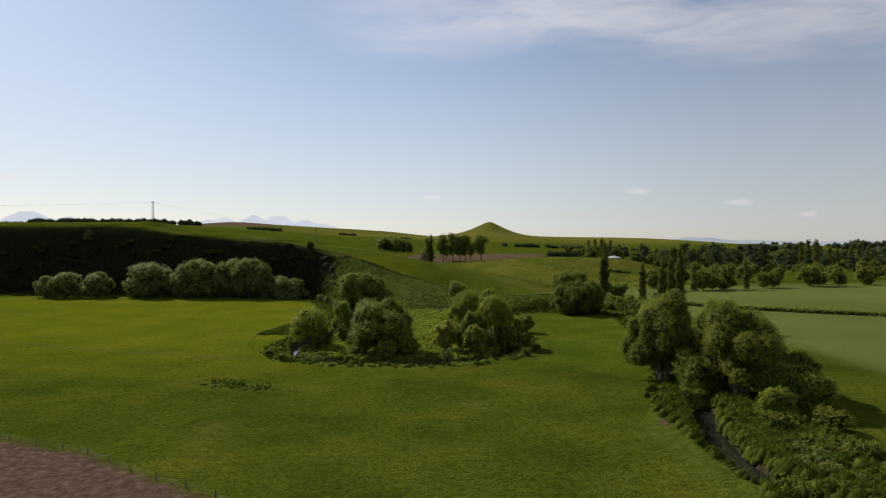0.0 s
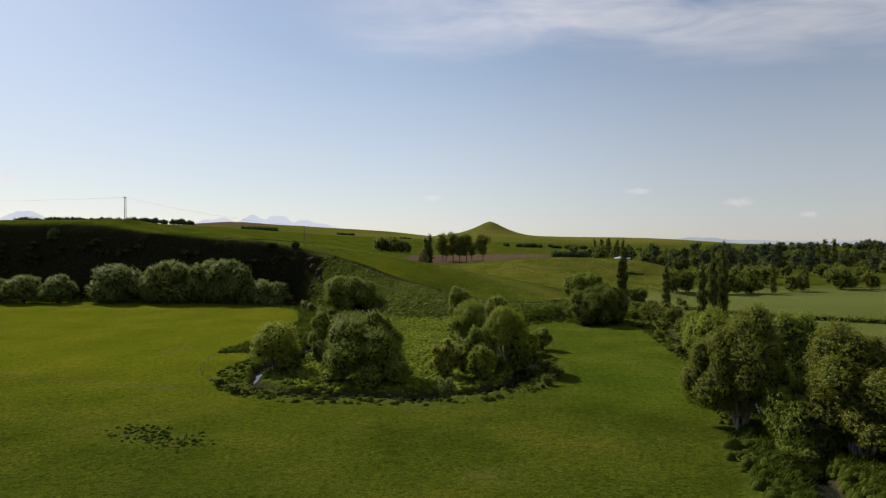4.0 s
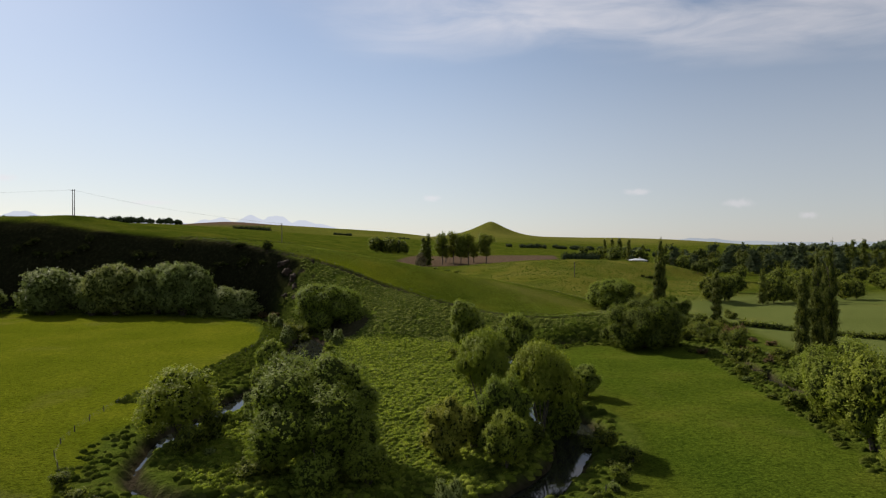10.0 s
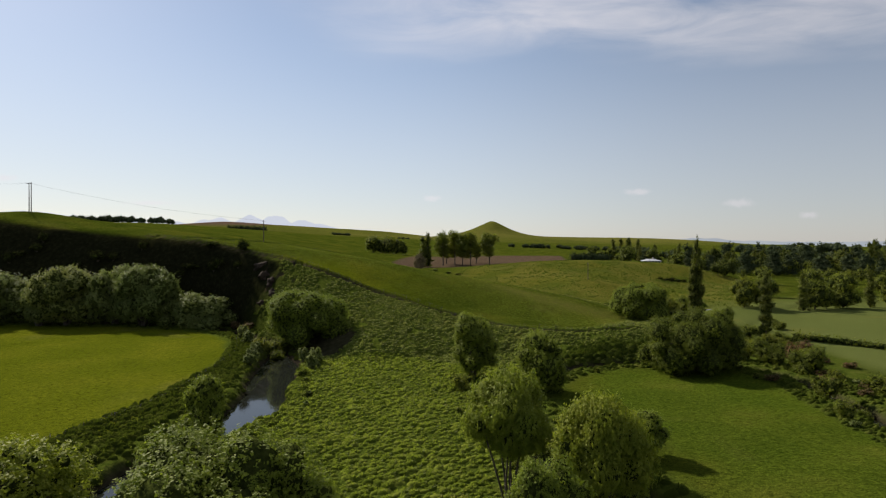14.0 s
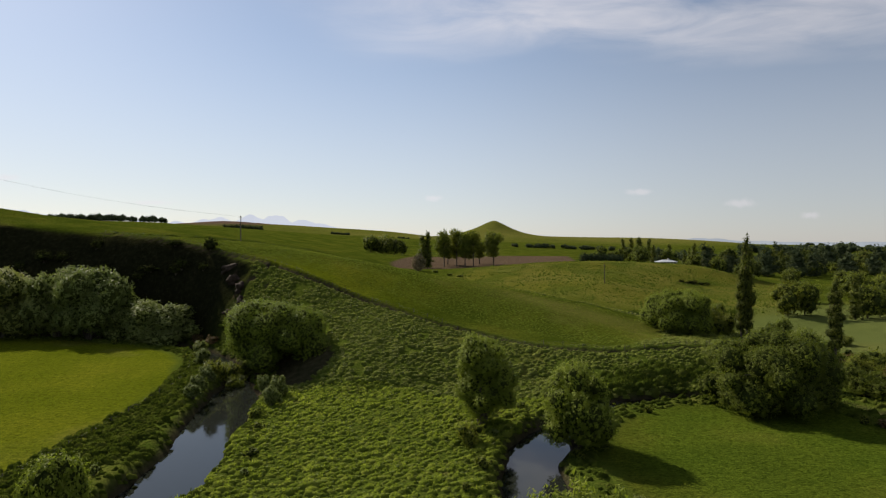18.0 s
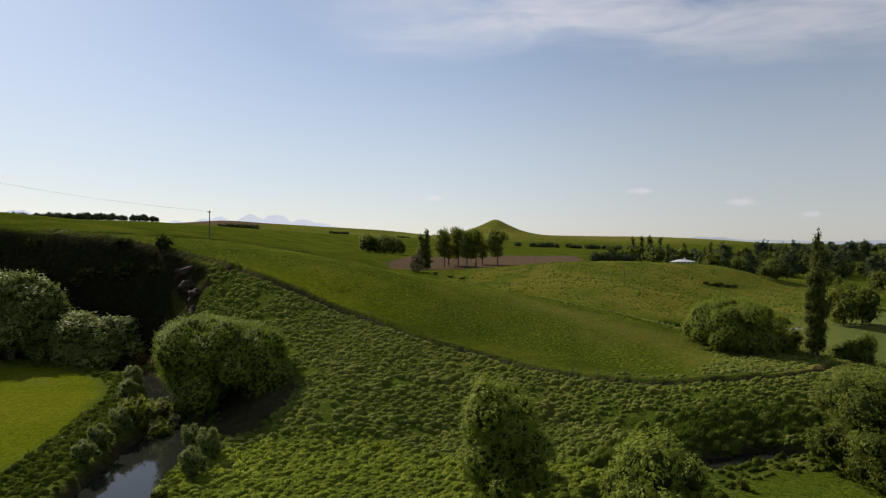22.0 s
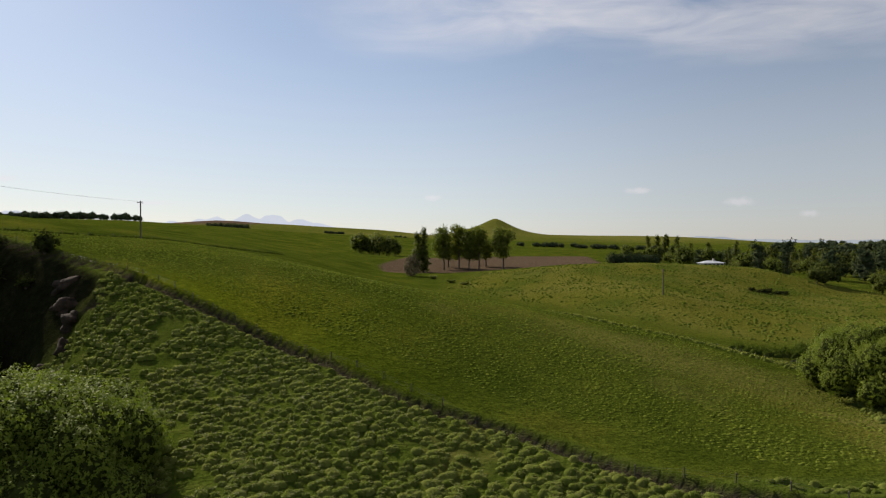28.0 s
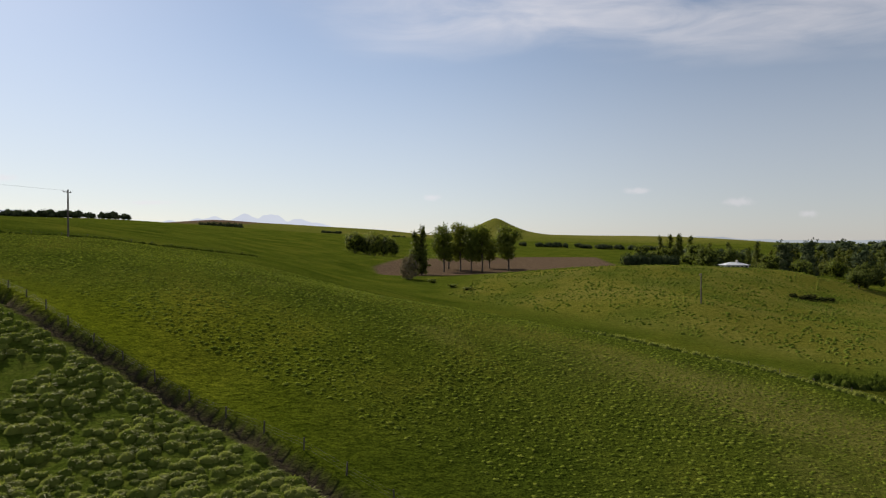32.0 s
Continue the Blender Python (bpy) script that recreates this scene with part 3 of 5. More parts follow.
    z = z + bluff * (0.9 * bumps(x, y, 6, 16, 3)) + crag * (2.0 * bumps(x, y, 3.8, 17, 3) - 0.9) * smooth(255, 262, y + 0.4 * x + 26)
    plough = smooth(-0.6, 0.6, inside(x, y, PLOUGH) + 0.5 * bumps(x, y, 2.5, 18))
    z = z + plough * 0.09 * bumps(x, y, 1.1, 19, 2)
    wet = smooth(1.0, 0.55, np.hypot((x + 34) / 6.5, (y - 95.5) / 3.8) + 0.35 * bumps(x, y, 2.2, 20, 2))
    z = z - 0.16 * wet
    brown = smooth(-2, 2, inside(x, y, BROWN))
    dry_haze = 0.38 * smooth(0.3, 0.8, bumps(x, y, 14, 23, 3)) * (y < 300) * (1 - rough)
    dry_haze = np.maximum(dry_haze, 0.9 * smooth(16, 6, np.hypot(x - 52, (y - 238) * 1.1) + 4 * bumps(x, y, 6, 24, 2)))
    dry_haze = np.maximum(dry_haze, 0.55 * smooth(15, 3, np.hypot((x - 30) / 2.0, y - 262 + 0.35 * (x - 30)) + 4 * bumps(x, y, 9, 39, 2)))
    dry_haze = np.maximum(dry_haze, 0.5 * rough * smooth(0.3, 0.8, bumps(x, y, 7, 25, 3)))
    dry_haze = np.maximum(dry_haze, 0.35 * knoll * smooth(-0.2, 0.6, bumps(x, y, 20, 26, 3)))
    # distant fields turned paler: the far haze is put into the straw colour
    dry_haze = np.maximum(dry_haze, (0.25 + 0.3 * smooth(-0.2, 0.5, bumps(x, y, 260, 41, 2))) * smooth(1000, 1500, y))
    track = line_distance(x, y, [(-160, 152), (-102, 138.7), (-70, 127), (-37, 117.7)])[0]
    worn = 0.3 * smooth(1.2, 0.3, track + 0.5 * bumps(x, y, 4, 27)) * smooth(-0.6, 0.3, bumps(x, y, 9, 37, 2))
    spoil = 0.9 * smooth(0.5, 0.1, np.hypot((x + 29.6) / 2.6, (y - 92.4) / 0.9) + 0.2 * bumps(x, y, 1, 29)) + 0.8 * smooth(0.5, 0.1, np.hypot((x + 37) / 1.4, (y - 97) / 0.7))
    spoil = np.maximum(spoil, 0.9 * smooth(1, 0.4, np.hypot((x - 27.6) / 0.9, (y - 75) / 2.6) + 0.3 * bumps(x, y, 1, 30)))
    lush = smooth(-4, 5, inside(x, y, [(19, 108), (42, 104), (54, 145), (58, 192), (44, 204), (27, 198), (20, 178), (25, 150)]) + wob)
    masks = {
        "lush": lush * (1 - rough) * (0.75 + 0.25 * bumps(x, y, 11, 38, 2)),
        "knoll": knoll * smooth(-0.5, 0.3, bumps(x, y, 16, 71, 3) + 0.2) * 0.8, "rough": np.maximum(rough, 0.7 * wet), "dry_haze": dry_haze,
        # yellow-green of the left field; its backlit brightening farther out is painted in too
        "gold_sheen": smooth(10, -35, x) * smooth(270, 255, y) * smooth(80, 150, y) ,
        "crop": smooth(72, 84, x) * smooth(1000, 800, x) * smooth(350, 300, y - 0.25 * (x - 100)),
        # scrubby bluff face with its shade painted in; a dark patch in the knoll's hollow
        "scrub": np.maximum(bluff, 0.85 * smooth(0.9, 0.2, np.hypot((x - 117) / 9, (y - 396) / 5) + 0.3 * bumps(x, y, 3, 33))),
        "soil": np.clip(np.maximum(np.maximum(np.maximum(np.maximum(plough, worn), 0.9 * smooth(1.25, 0.95, np.hypot((x + 880) / 240, (y - 2480) / 190))), brown * 0.85), np.maximum(spoil, 0.8 * crag * smooth(0.1, 0.5, bumps(x, y, 2.2, 28, 2)))), 0, 1),
        # bank mud, plus shade painted into the fence cut and the big willow's shadow
        "mud_shade": smooth(4.9, 3.5, dr) * near + 1.0 * smooth(1.2, 0.7, below + 0.3 * bumps(x, y, 1.5, 35)) * smooth(0.02, 0.2, below) + 0.85 * smooth(1.0, 0.8, np.hypot((x + 27) / 9, (y - 218) / 8.5) + 0.25 * bumps(x, y, 3, 36, 2)),
    }
    SURFACE.update(xs=xs, ys=ys, z=z)
    ny, nx = x.shape
    idx = np.arange(nx * ny).reshape(ny, nx)
    faces = np.stack([idx[:-1, :-1], idx[:-1, 1:], idx[1:, 1:], idx[1:, :-1]], -1).reshape(-1, 4)
    me = mesh_of("ground", np.stack([x, y, z], -1).reshape(-1, 3), faces, M_GROUND, True)
    for name, v in masks.items():
        a = me.attributes.new(name, "FLOAT", "POINT")
        a.data.foreach_set("value", np.clip(np.broadcast_to(v, x.shape), 0, 1).astype(np.float32).ravel())
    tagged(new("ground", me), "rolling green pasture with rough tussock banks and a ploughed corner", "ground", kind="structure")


make_ground()


def make_water():
    p = RIVER
    d = np.gradient(p, axis=0)
    d /= np.linalg.norm(d, axis=1)[:, None]
    side = np.stack([-d[:, 1], d[:, 0]], 1)
    rows = [np.column_stack([p + side * w, np.full(len(p), WATER)]) for w in (-4.6, -1.5, 1.5, 4.6)]
    v = np.stack(rows, 1).reshape(-1, 3)
    n = len(p)
    faces = [(4 * i + k, 4 * i + 4 + k, 4 * i + 5 + k, 4 * i + 1 + k) for i in range(n - 1) for k in range(3)]
    tagged(new("water", mesh_of("water", v, [f[::-1] for f in faces], M_WATER, True)), "dark still river water winding between grassy banks", "river", kind="structure")


make_water()


def make_pool():
    bm = bmesh.new()
    ring = []
    for k in range(40):
        a = 2 * math.pi * k / 40
        u, v = 20 * math.cos(a), 7 * math.sin(a)
        ring.append(bm.verts.new((76 + 0.94 * u - 0.34 * v, 293 + 0.34 * u + 0.94 * v, POOL)))
    bm.faces.new(ring)
    me = bpy.data.meshes.new("pool_water")
    bm.to_mesh(me)
    bm.free()
    me.materials.append(M_WATER)
    tagged(new("pool_water", me), "still pool reflecting the sky at the foot of the gully", "water", kind="structure")


make_pool()


# ---- trees ----
def tube_parts(paths, sides=6):
    """Tapered limbs as one set of verts and faces. paths: lists of (point, radius)."""
    vs, fs, base = [], [], 0
    for path in paths:
        pts = np.array([p for p, _ in path], float)
        dirs = np.gradient(pts, axis=0)
        for (p, r), d in zip(path, dirs):
            d = Vector(d).normalized()
            a = d.orthogonal().normalized()
            b = d.cross(a)
            for k in range(sides):
                an = 2 * math.pi * k / sides
                vs.append(tuple(Vector(p) + (a * math.cos(an) + b * math.sin(an)) * r))
        for i in range(len(path) - 1):
            for k in range(sides):
                k2 = (k + 1) % sides
                fs.append((base + i * sides + k, base + i * sides + k2, base + (i + 1) * sides + k2, base + (i + 1) * sides + k))
        base += len(path) * sides
    return vs, fs


def limb(rng, a, b, r0, r1, n=5, wander=0.06):
    a, b = np.array(a, float), np.array(b, float)
    size = np.linalg.norm(b - a)
    return [(tuple(a + (b - a) * t + rng.normal(0, wander * size, 3) * t * (1.2 - t)), r0 + (r1 - r0) * t) for t in np.linspace(0, 1, n)]


def leaf_blades(rng, p, axis_dir, out, length, width):
    """One slim leaf at each place, turned so that its face looks outwards."""
    n = len(p)
    out = out / (np.linalg.norm(out, axis=1)[:, None] + 1e-9)
    face = out + rng.normal(0, 0.29, (n, 3))
    face /= np.linalg.norm(face, axis=1)[:, None] + 1e-9
    axis_dir = axis_dir - 0.85 * face * (axis_dir * face).sum(1)[:, None]
    axis_dir = axis_dir / (np.linalg.norm(axis_dir, axis=1)[:, None] + 1e-9)
    wide = np.cross(axis_dir, face)
    wide /= np.linalg.norm(wide, axis=1)[:, None] + 1e-9
    s = (0.6 + 0.8 * rng.random(n))[:, None]
    foot = p - axis_dir * length * 0.5 * s
    a, b = foot + wide * width * 0.6 * s, foot - wide * width * 0.6 * s
    tip = p + axis_dir * length * 0.5 * s
    v = np.stack([a, b, tip], 1)
    face = np.cross(b - a, tip - a)
    turn = (face * out).sum(1) < 0
    v[turn] = v[turn][:, [1, 0, 2]]
    return v.reshape(-1, 3), np.arange(3 * n).reshape(-1, 3)


def leaf_cloud(rng, lobes, count, length, width, hang=0.0, shell=0.55, spread=0.8, spray=7):
    """Leaf sprays that grow out of rounded lobes (x, y, z, rx, ry, rz)."""
    lobes = np.array(lobes, float)
    area = (lobes[:, 3] * lobes[:, 4] + lobes[:, 3] * lobes[:, 5] + lobes[:, 4] * lobes[:, 5])
    m = int(count * 1.7 / spray)
    pick = rng.choice(len(lobes), m, p=area / area.sum())
    d = rng.normal(size=(m, 3))
    d /= np.linalg.norm(d, axis=1)[:, None]
    r = shell + (0.98 - shell) * rng.random(m) ** 0.5
    k = np.sin(d[:, 0] * 6 + pick * 1.7) * np.sin(d[:, 1] * 7 + pick * 2.3) * np.sin(d[:, 2] * 6 + pick)
    r = r * (1 + 0.22 * k)
    p = lobes[pick, :3] + d * lobes[pick, 3:6] * r[:, None]
    deep = np.zeros(m, bool)
    for i, lo in enumerate(lobes):
        q = np.linalg.norm((p - lo[:3]) / lo[3:6], axis=1)
        deep |= (q < 0.66) & (pick != i)
    keep = (~deep | (rng.random(m) < 0.1)) & (p[:, 2] > 0.15)
    p, d = p[keep][:count // spray + 1], d[keep][:count // spray + 1]
    m = len(p)
    # each spray runs outwards and up, or hangs
    way = d + np.array([0, 0, 0.45 - hang]) + rng.normal(0, 0.35, (m, 3))
    way /= np.linalg.norm(way, axis=1)[:, None]
    reach = length * rng.uniform(1.6, 4.0, m)
    t = rng.random((m, spray))
    q = (p[:, None] + way[:, None] * (reach[:, None] * (t - 0.35))[:, :, None] + rng.normal(0, length * 0.33, (m, spray, 3))).reshape(-1, 3)
    ax = np.repeat(way, spray, 0) * 0.8 + rng.normal(0, 0.5 * spread, (m * spray, 3))
    out = np.repeat(d + np.array([0, 0, 0.35]), spray, 0)
    ok = q[:, 2] > 0.08
    return leaf_blades(rng, q[ok], ax[ok], out[ok], length, width)


def ball(detail):
    bm = bmesh.new()
    bmesh.ops.create_icosphere(bm, subdivisions=detail, radius=1)
    out = np.array([v.co for v in bm.verts]), np.array([[v.index for v in f.verts] for f in bm.faces])
    bm.free()
    return out


BALLS = {1: ball(1), 2: ball(2)}


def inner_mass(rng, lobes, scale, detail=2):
    """Knobbly solid cores behind the leaf sprays, for the shaded heart of a crown."""
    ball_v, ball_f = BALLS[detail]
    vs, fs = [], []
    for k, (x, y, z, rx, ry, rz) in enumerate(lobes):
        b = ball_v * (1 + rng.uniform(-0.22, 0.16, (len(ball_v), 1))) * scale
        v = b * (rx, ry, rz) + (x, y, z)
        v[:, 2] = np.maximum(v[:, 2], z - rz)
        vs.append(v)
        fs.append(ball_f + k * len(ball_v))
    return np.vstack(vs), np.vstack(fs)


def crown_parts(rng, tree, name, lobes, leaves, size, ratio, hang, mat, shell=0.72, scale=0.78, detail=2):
    """Crown of fine leaf sprays, with a dark core for its inner shade as a part of its own."""
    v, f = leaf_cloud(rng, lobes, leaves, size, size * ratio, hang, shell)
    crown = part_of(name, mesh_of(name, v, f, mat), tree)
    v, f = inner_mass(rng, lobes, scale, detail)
    part_of("inner_crown", mesh_of("inner_crown", v, f, M_DARK if mat == M_DARK else M_CORE_SHADE), crown)


def round_lobes(rng, h, w, count, low=0.18, top=0.95, small=0.10, tall=(0.95, 1.5)):
    """Rounded billows of a broad crown."""
    out = [(0, 0, h * (low + 0.36), w * 0.30, w * 0.30, h * (top - low) * 0.40)]
    tilt = rng.uniform(0, 6.28)
    for i in range(count):
        a = i * 2.4 + rng.uniform(-0.4, 0.4)
        f = math.sqrt((i + 0.6) / count)
        r = w * rng.uniform(small, small * 2)
        d = (w * 0.5 - r) * f * rng.uniform(0.82, 1.06) * (1 + 0.16 * math.sin(a + tilt) + 0.12 * math.sin(2 * a + 2.1 * tilt))
        dome = math.sqrt(max(0.05, 1 - (d / (w * 0.52)) ** 2))
        zc = h * (low + (top - low) * dome * rng.choice([0.45, 0.7, 0.92]) * rng.uniform(0.88, 1.06)) - r * 0.5
        zc = max(zc, r * 0.75)
        out.append((math.cos(a) * d, math.sin(a) * d, zc, r, r * rng.uniform(0.85, 1.15), r * rng.uniform(*tall)))
    return out


def willow(seed, h, w, leaves=7600, mat=None, low=0.12, stems=5, size=0.33, lobes=13, hang=0.0, label="", bark=None, thick=0.26, core=0.78, tall=(0.95, 1.5)):
    rng = np.random.default_rng(seed)
    lob = round_lobes(rng, h, w, int(lobes * 1.45), low, small=0.072 if w > 15 else 0.088, tall=tall)
    tree = empty("willow_tree")
    paths = []
    for i in range(stems):
        a = i * 6.283 / stems + rng.uniform(-0.5, 0.5)
        foot = (math.cos(a) * 0.25, math.sin(a) * 0.25, -0.4)
        top = (math.cos(a) * w * rng.uniform(0.12, 0.24), math.sin(a) * w * rng.uniform(0.12, 0.24), h * rng.uniform(0.45, 0.62))
        paths.append(limb(rng, foot, top, thick, thick * 0.4, 6))
        for j in range(3):
            lo = lob[rng.integers(1, len(lob))]
            paths.append(limb(rng, top, (lo[0], lo[1], lo[2] + lo[5] * 0.4), thick * 0.35, 0.03, 4))
    v, f = tube_parts(paths)
    part_of("trunk", mesh_of("trunk", v, f, bark or M_BARK, True), tree)
    crown_parts(rng, tree, "crown", lob, int(leaves * 1.55), size * 0.8, 0.5, hang, mat or M_WILLOW, scale=core)
    return tagged(tree, label, "tree")


def poplar(seed, h, w, leaves=6500, label="", size=0.4):
    rng = np.random.default_rng(seed)
    tree = empty("poplar_tree")
    lob = []
    for i in range(16):
        t = (i + 0.5) / 16
        env = w * 0.5 * (0.62 + 0.38 * math.sin(math.pi * min(1, 0.1 + 0.95 * t))) * (1.0 if t < 0.82 else (1.08 - t) / 0.26)
        a = i * 2.4
        r = max(0.35, env * rng.uniform(0.5, 0.8))
        lob.append((math.cos(a) * env * 0.42, math.sin(a) * env * 0.42, h * (0.09 + 0.86 * t), r, r, h * rng.uniform(0.06, 0.10)))
    paths = [limb(rng, (0, 0, -0.4), (0, 0, h * 0.93), 0.018 * h, 0.003 * h, 8, 0.004)]
    for i in range(14):
        z = h * rng.uniform(0.08, 0.7)
        a = rng.uniform(0, 6.28)
        paths.append(limb(rng, (0, 0, z), (math.cos(a) * w * 0.3, math.sin(a) * w * 0.3, z + h * 0.16), 0.006 * h, 0.002 * h, 3))
    v, f = tube_parts(paths, 5)
    part_of("trunk", mesh_of("trunk", v, f, M_BARK, True), tree)
    crown_parts(rng, tree, "crown", lob, leaves, size, 0.45, -0.9, M_POPLAR, 0.5, 0.75)
    return tagged(tree, label, "tree")


def open_tree(seed, h, w, leaves=3600, label=""):
    """A tree with a bare lower trunk and an airy crown."""
    rng = np.random.default_rng(seed)
    tree = empty("broadleaf_tree")
    lob = [(rng.normal(0, w * 0.16), rng.normal(0, w * 0.16), h * z, w * rng.uniform(0.2, 0.3), w * rng.uniform(0.2, 0.3), h * rng.uniform(0.10, 0.15))
           for z in np.linspace(0.36, 0.9, 10)]
    paths = [limb(rng, (0, 0, -0.4), (0, 0, h * 0.85), 0.02 * h, 0.004 * h, 7, 0.012)]
    for lo in lob:
        paths.append(limb(rng, (0, 0, lo[2] * 0.7), lo[:3], 0.007 * h, 0.003 * h, 3))
    v, f = tube_parts(paths, 6)
    part_of("trunk", mesh_of("trunk", v, f, M_BARK, True), tree)
    v, f = leaf_cloud(rng, lob, int(leaves * 1.4), 0.8, 0.45, 0.1, 0.3)
    part_of("crown", mesh_of("crown", v, f, M_ROUND), tree)
    return tagged(tree, label, "tree")


def far_tree(seed, h, w, kind, leaves, mat, label, low=0.06):
    rng = np.random.default_rng(seed)
    tree = empty(kind)
    if kind == "pine_tree":
        lob = [(rng.normal(0, w * 0.05), rng.normal(0, w * 0.05), h * z, w * (0.5 - 0.36 * z ** 2.2) * rng.uniform(0.6, 1.0), w * (0.5 - 0.36 * z ** 2.2) * rng.uniform(0.6, 1.0), h * 0.12)
               for z in np.linspace(0.12, 0.9, 11)]
    elif kind == "poplar_tree":
        lob = [(rng.normal(0, w * 0.08), rng.normal(0, w * 0.08), h * z, w * 0.5 * (1.1 - 0.8 * z), w * 0.5 * (1.1 - 0.8 * z), h * 0.1) for z in np.linspace(0.12, 0.95, 9)]
    else:
        lob = round_lobes(rng, h, w, 15, low, small=0.13)
    v, f = tube_parts([limb(rng, (0, 0, -0.5), (0, 0, h * 0.7), 0.025 * h, 0.006 * h, 4, 0.01)], 5)
    part_of("trunk", mesh_of("trunk", v, f, M_BARK, True), tree)
    s = (0.11 if kind == "pine_tree" else 0.09) * h
    crown_parts(rng, tree, "crown", lob, leaves, s * 0.55, 0.6, 0.0, mat, 0.6, 0.74, 1)
    return tagged(tree, label, "tree")


def shrub(seed, h, w, mat, leaves, label, name="shrub", size=0.5, heart=0.8):
    rng = np.random.default_rng(seed)
    bush = empty(name)
    lob = round_lobes(rng, h, w, 9, 0.0, 0.98)
    paths = [limb(rng, (rng.normal(0, 0.2), rng.normal(0, 0.2), -0.3), (lo[0] * 0.8, lo[1] * 0.8, lo[2]), 0.07, 0.02, 4) for lo in lob[1:]]
    v, f = tube_parts(paths, 5)
    part_of("stems", mesh_of("stems", v, f, M_BARK, True), bush)
    crown_parts(rng, bush, "leaves", lob, leaves, size, 0.45, 0.0, mat, 0.6, heart, 1)
    return tagged(bush, label, "shrub")


USED = set()


def plant(proto, x, y, high=1.0, wide=None, turn=0.0, label="", group="", sink=0.0):
    """Put a tree or bush on the ground: the first use is the thing itself, later ones copies."""
    wide = high if wide is None else wide
    m = Matrix.Translation((x, y, ground_z(x, y) - sink)) @ pose(0, 0, 0, 0, 0, turn) @ Matrix.Diagonal((wide, wide, high, 1))
    if proto.name in USED:
        proto = copy_thing(proto, m)
    else:
        USED.add(proto.name)
    proto.matrix_basis = m
    return tagged(proto, label, group=group)


BUSHY = "billowing bright green willow growing from the river bank"
W = [willow(11 + i, 10, w, lobes=n, label=BUSHY, stems=s, low=lo, leaves=lv)
     for i, (w, n, s, lo, lv) in enumerate([(10, 22, 5, 0.08, 16000), (11, 26, 6, 0.06, 18000), (8, 17, 4, 0.10, 12500), (12, 28, 6, 0.04, 19000)])]
NEAR = willow(34, 13.6, 9.5, leaves=38000, lobes=34, stems=5, low=0.03, tall=(0.8, 1.15), label="full-crowned bright willow close by the river", size=0.25)
BIG = willow(38, 12.3, 14, leaves=52000, lobes=38, stems=7, low=0.06, label="broad bright willow filling the head of the river loop", size=0.26)
AIRY = willow(31, 10, 10, leaves=11000, lobes=18, stems=6, low=0.2, label="thin-crowned willow with bare stems showing on the bank", size=0.34, core=0.4)
UMB = willow(32, 10, 11.5, leaves=24000, lobes=30, stems=7, low=0.36, tall=(0.6, 0.9), label="umbrella-crowned willow on several slender stems", thick=0.15, core=0.55)
PALE = willow(33, 7, 7, leaves=11000, mat=M_PALE, lobes=20, stems=6, low=0.05, label="silvery pale green sallow bush beside the water", size=0.27)
DOME = willow(35, 11.5, 21, tall=(0.8, 1.15), leaves=84000, lobes=52, stems=8, low=0.06, label="huge dome-shaped willow spreading over the river bank", size=0.26)
DOME2 = willow(36, 11, 20, tall=(0.8, 1.2), leaves=66000, lobes=50, stems=8, low=0.02, mat=M_ROUND, label="huge dark dome-shaped willow at the foot of the slope", size=0.28)
TALL = willow(37, 15, 13, mat=M_ROUND, leaves=52000, lobes=36, stems=9, low=0.10, label="tall multi-stemmed willow with pale bare trunks", size=0.29, bark=M_PALEBARK)

# round the river loop
LOOP = "willows round the river loop"
OLIVE_W = willow(39, 7, 7, leaves=11000, mat=M_OLIVE, lobes=20, stems=7, low=0.05, label="pale olive sallow thicket inside the river loop", size=0.27)
for p, x, y, h, w, turn in [
        (AIRY, -29.6, 133, 0.86, 1.02, 10), (W[2], -26.6, 157.5, 0.98, 0.72, 80),
        (UMB, 5.6, 142, 1.22, 0.78, 120), (UMB, 11.6, 135, 1.15, 0.68, 15), (W[3], 14.5, 140, 0.75, 0.5, 60), (W[2], 21.4, 154, 0.5, 0.62, 150), (W[2], 17.8, 148, 0.62, 0.62, 30),
        (W[1], 6.8, 130.5, 0.8, 0.62, 75), (W[0], 6.4, 125, 0.6, 0.56, 200), (NEAR, 4.8, 190.5, 0.93, 0.95, 250), (BIG, -13, 126, 0.92, 1.1, 40),
        (W[1], 14.4, 182, 0.93, 0.84, 300), (W[0], -6.8, 120.5, 0.42, 0.5, 33)]:
    plant(p, x, y, h, w, turn, group=LOOP)
for x, y, h, w, turn in [(0.5, 128, 0.98, 0.85, 0), (3.5, 131, 0.7, 0.6, 120)]:
    plant(OLIVE_W, x, y, h, w, turn, group="pale sallow bushes")
for x, y, h, w, turn in [(0.8, 116, 0.66, 0.5, 70), (-24, 204, 0.45, 0.42, 60), (-27, 207, 0.4, 0.36, 90), (-20.5, 135, 0.5, 0.42, 20), (-23.5, 140, 0.6, 0.45, 110),
                         (-23.5, 199, 0.42, 0.4, 160), (-36, 203, 0.32, 0.4, 200), (-44, 226, 0.45, 0.45, 10), (-48, 235, 0.5, 0.5, 50), (-37.5, 221, 0.5, 0.5, 75), (-38, 213, 0.4, 0.42, 100), (-37, 207, 0.36, 0.4, 140)]:
    plant(PALE, x, y, h, w, turn, group="pale sallow bushes")
plant(DOME, -31.5, 226, 1.07, 1.05, 25)
plant(DOME2, 45, 198, 1.03, 1.0, 70)
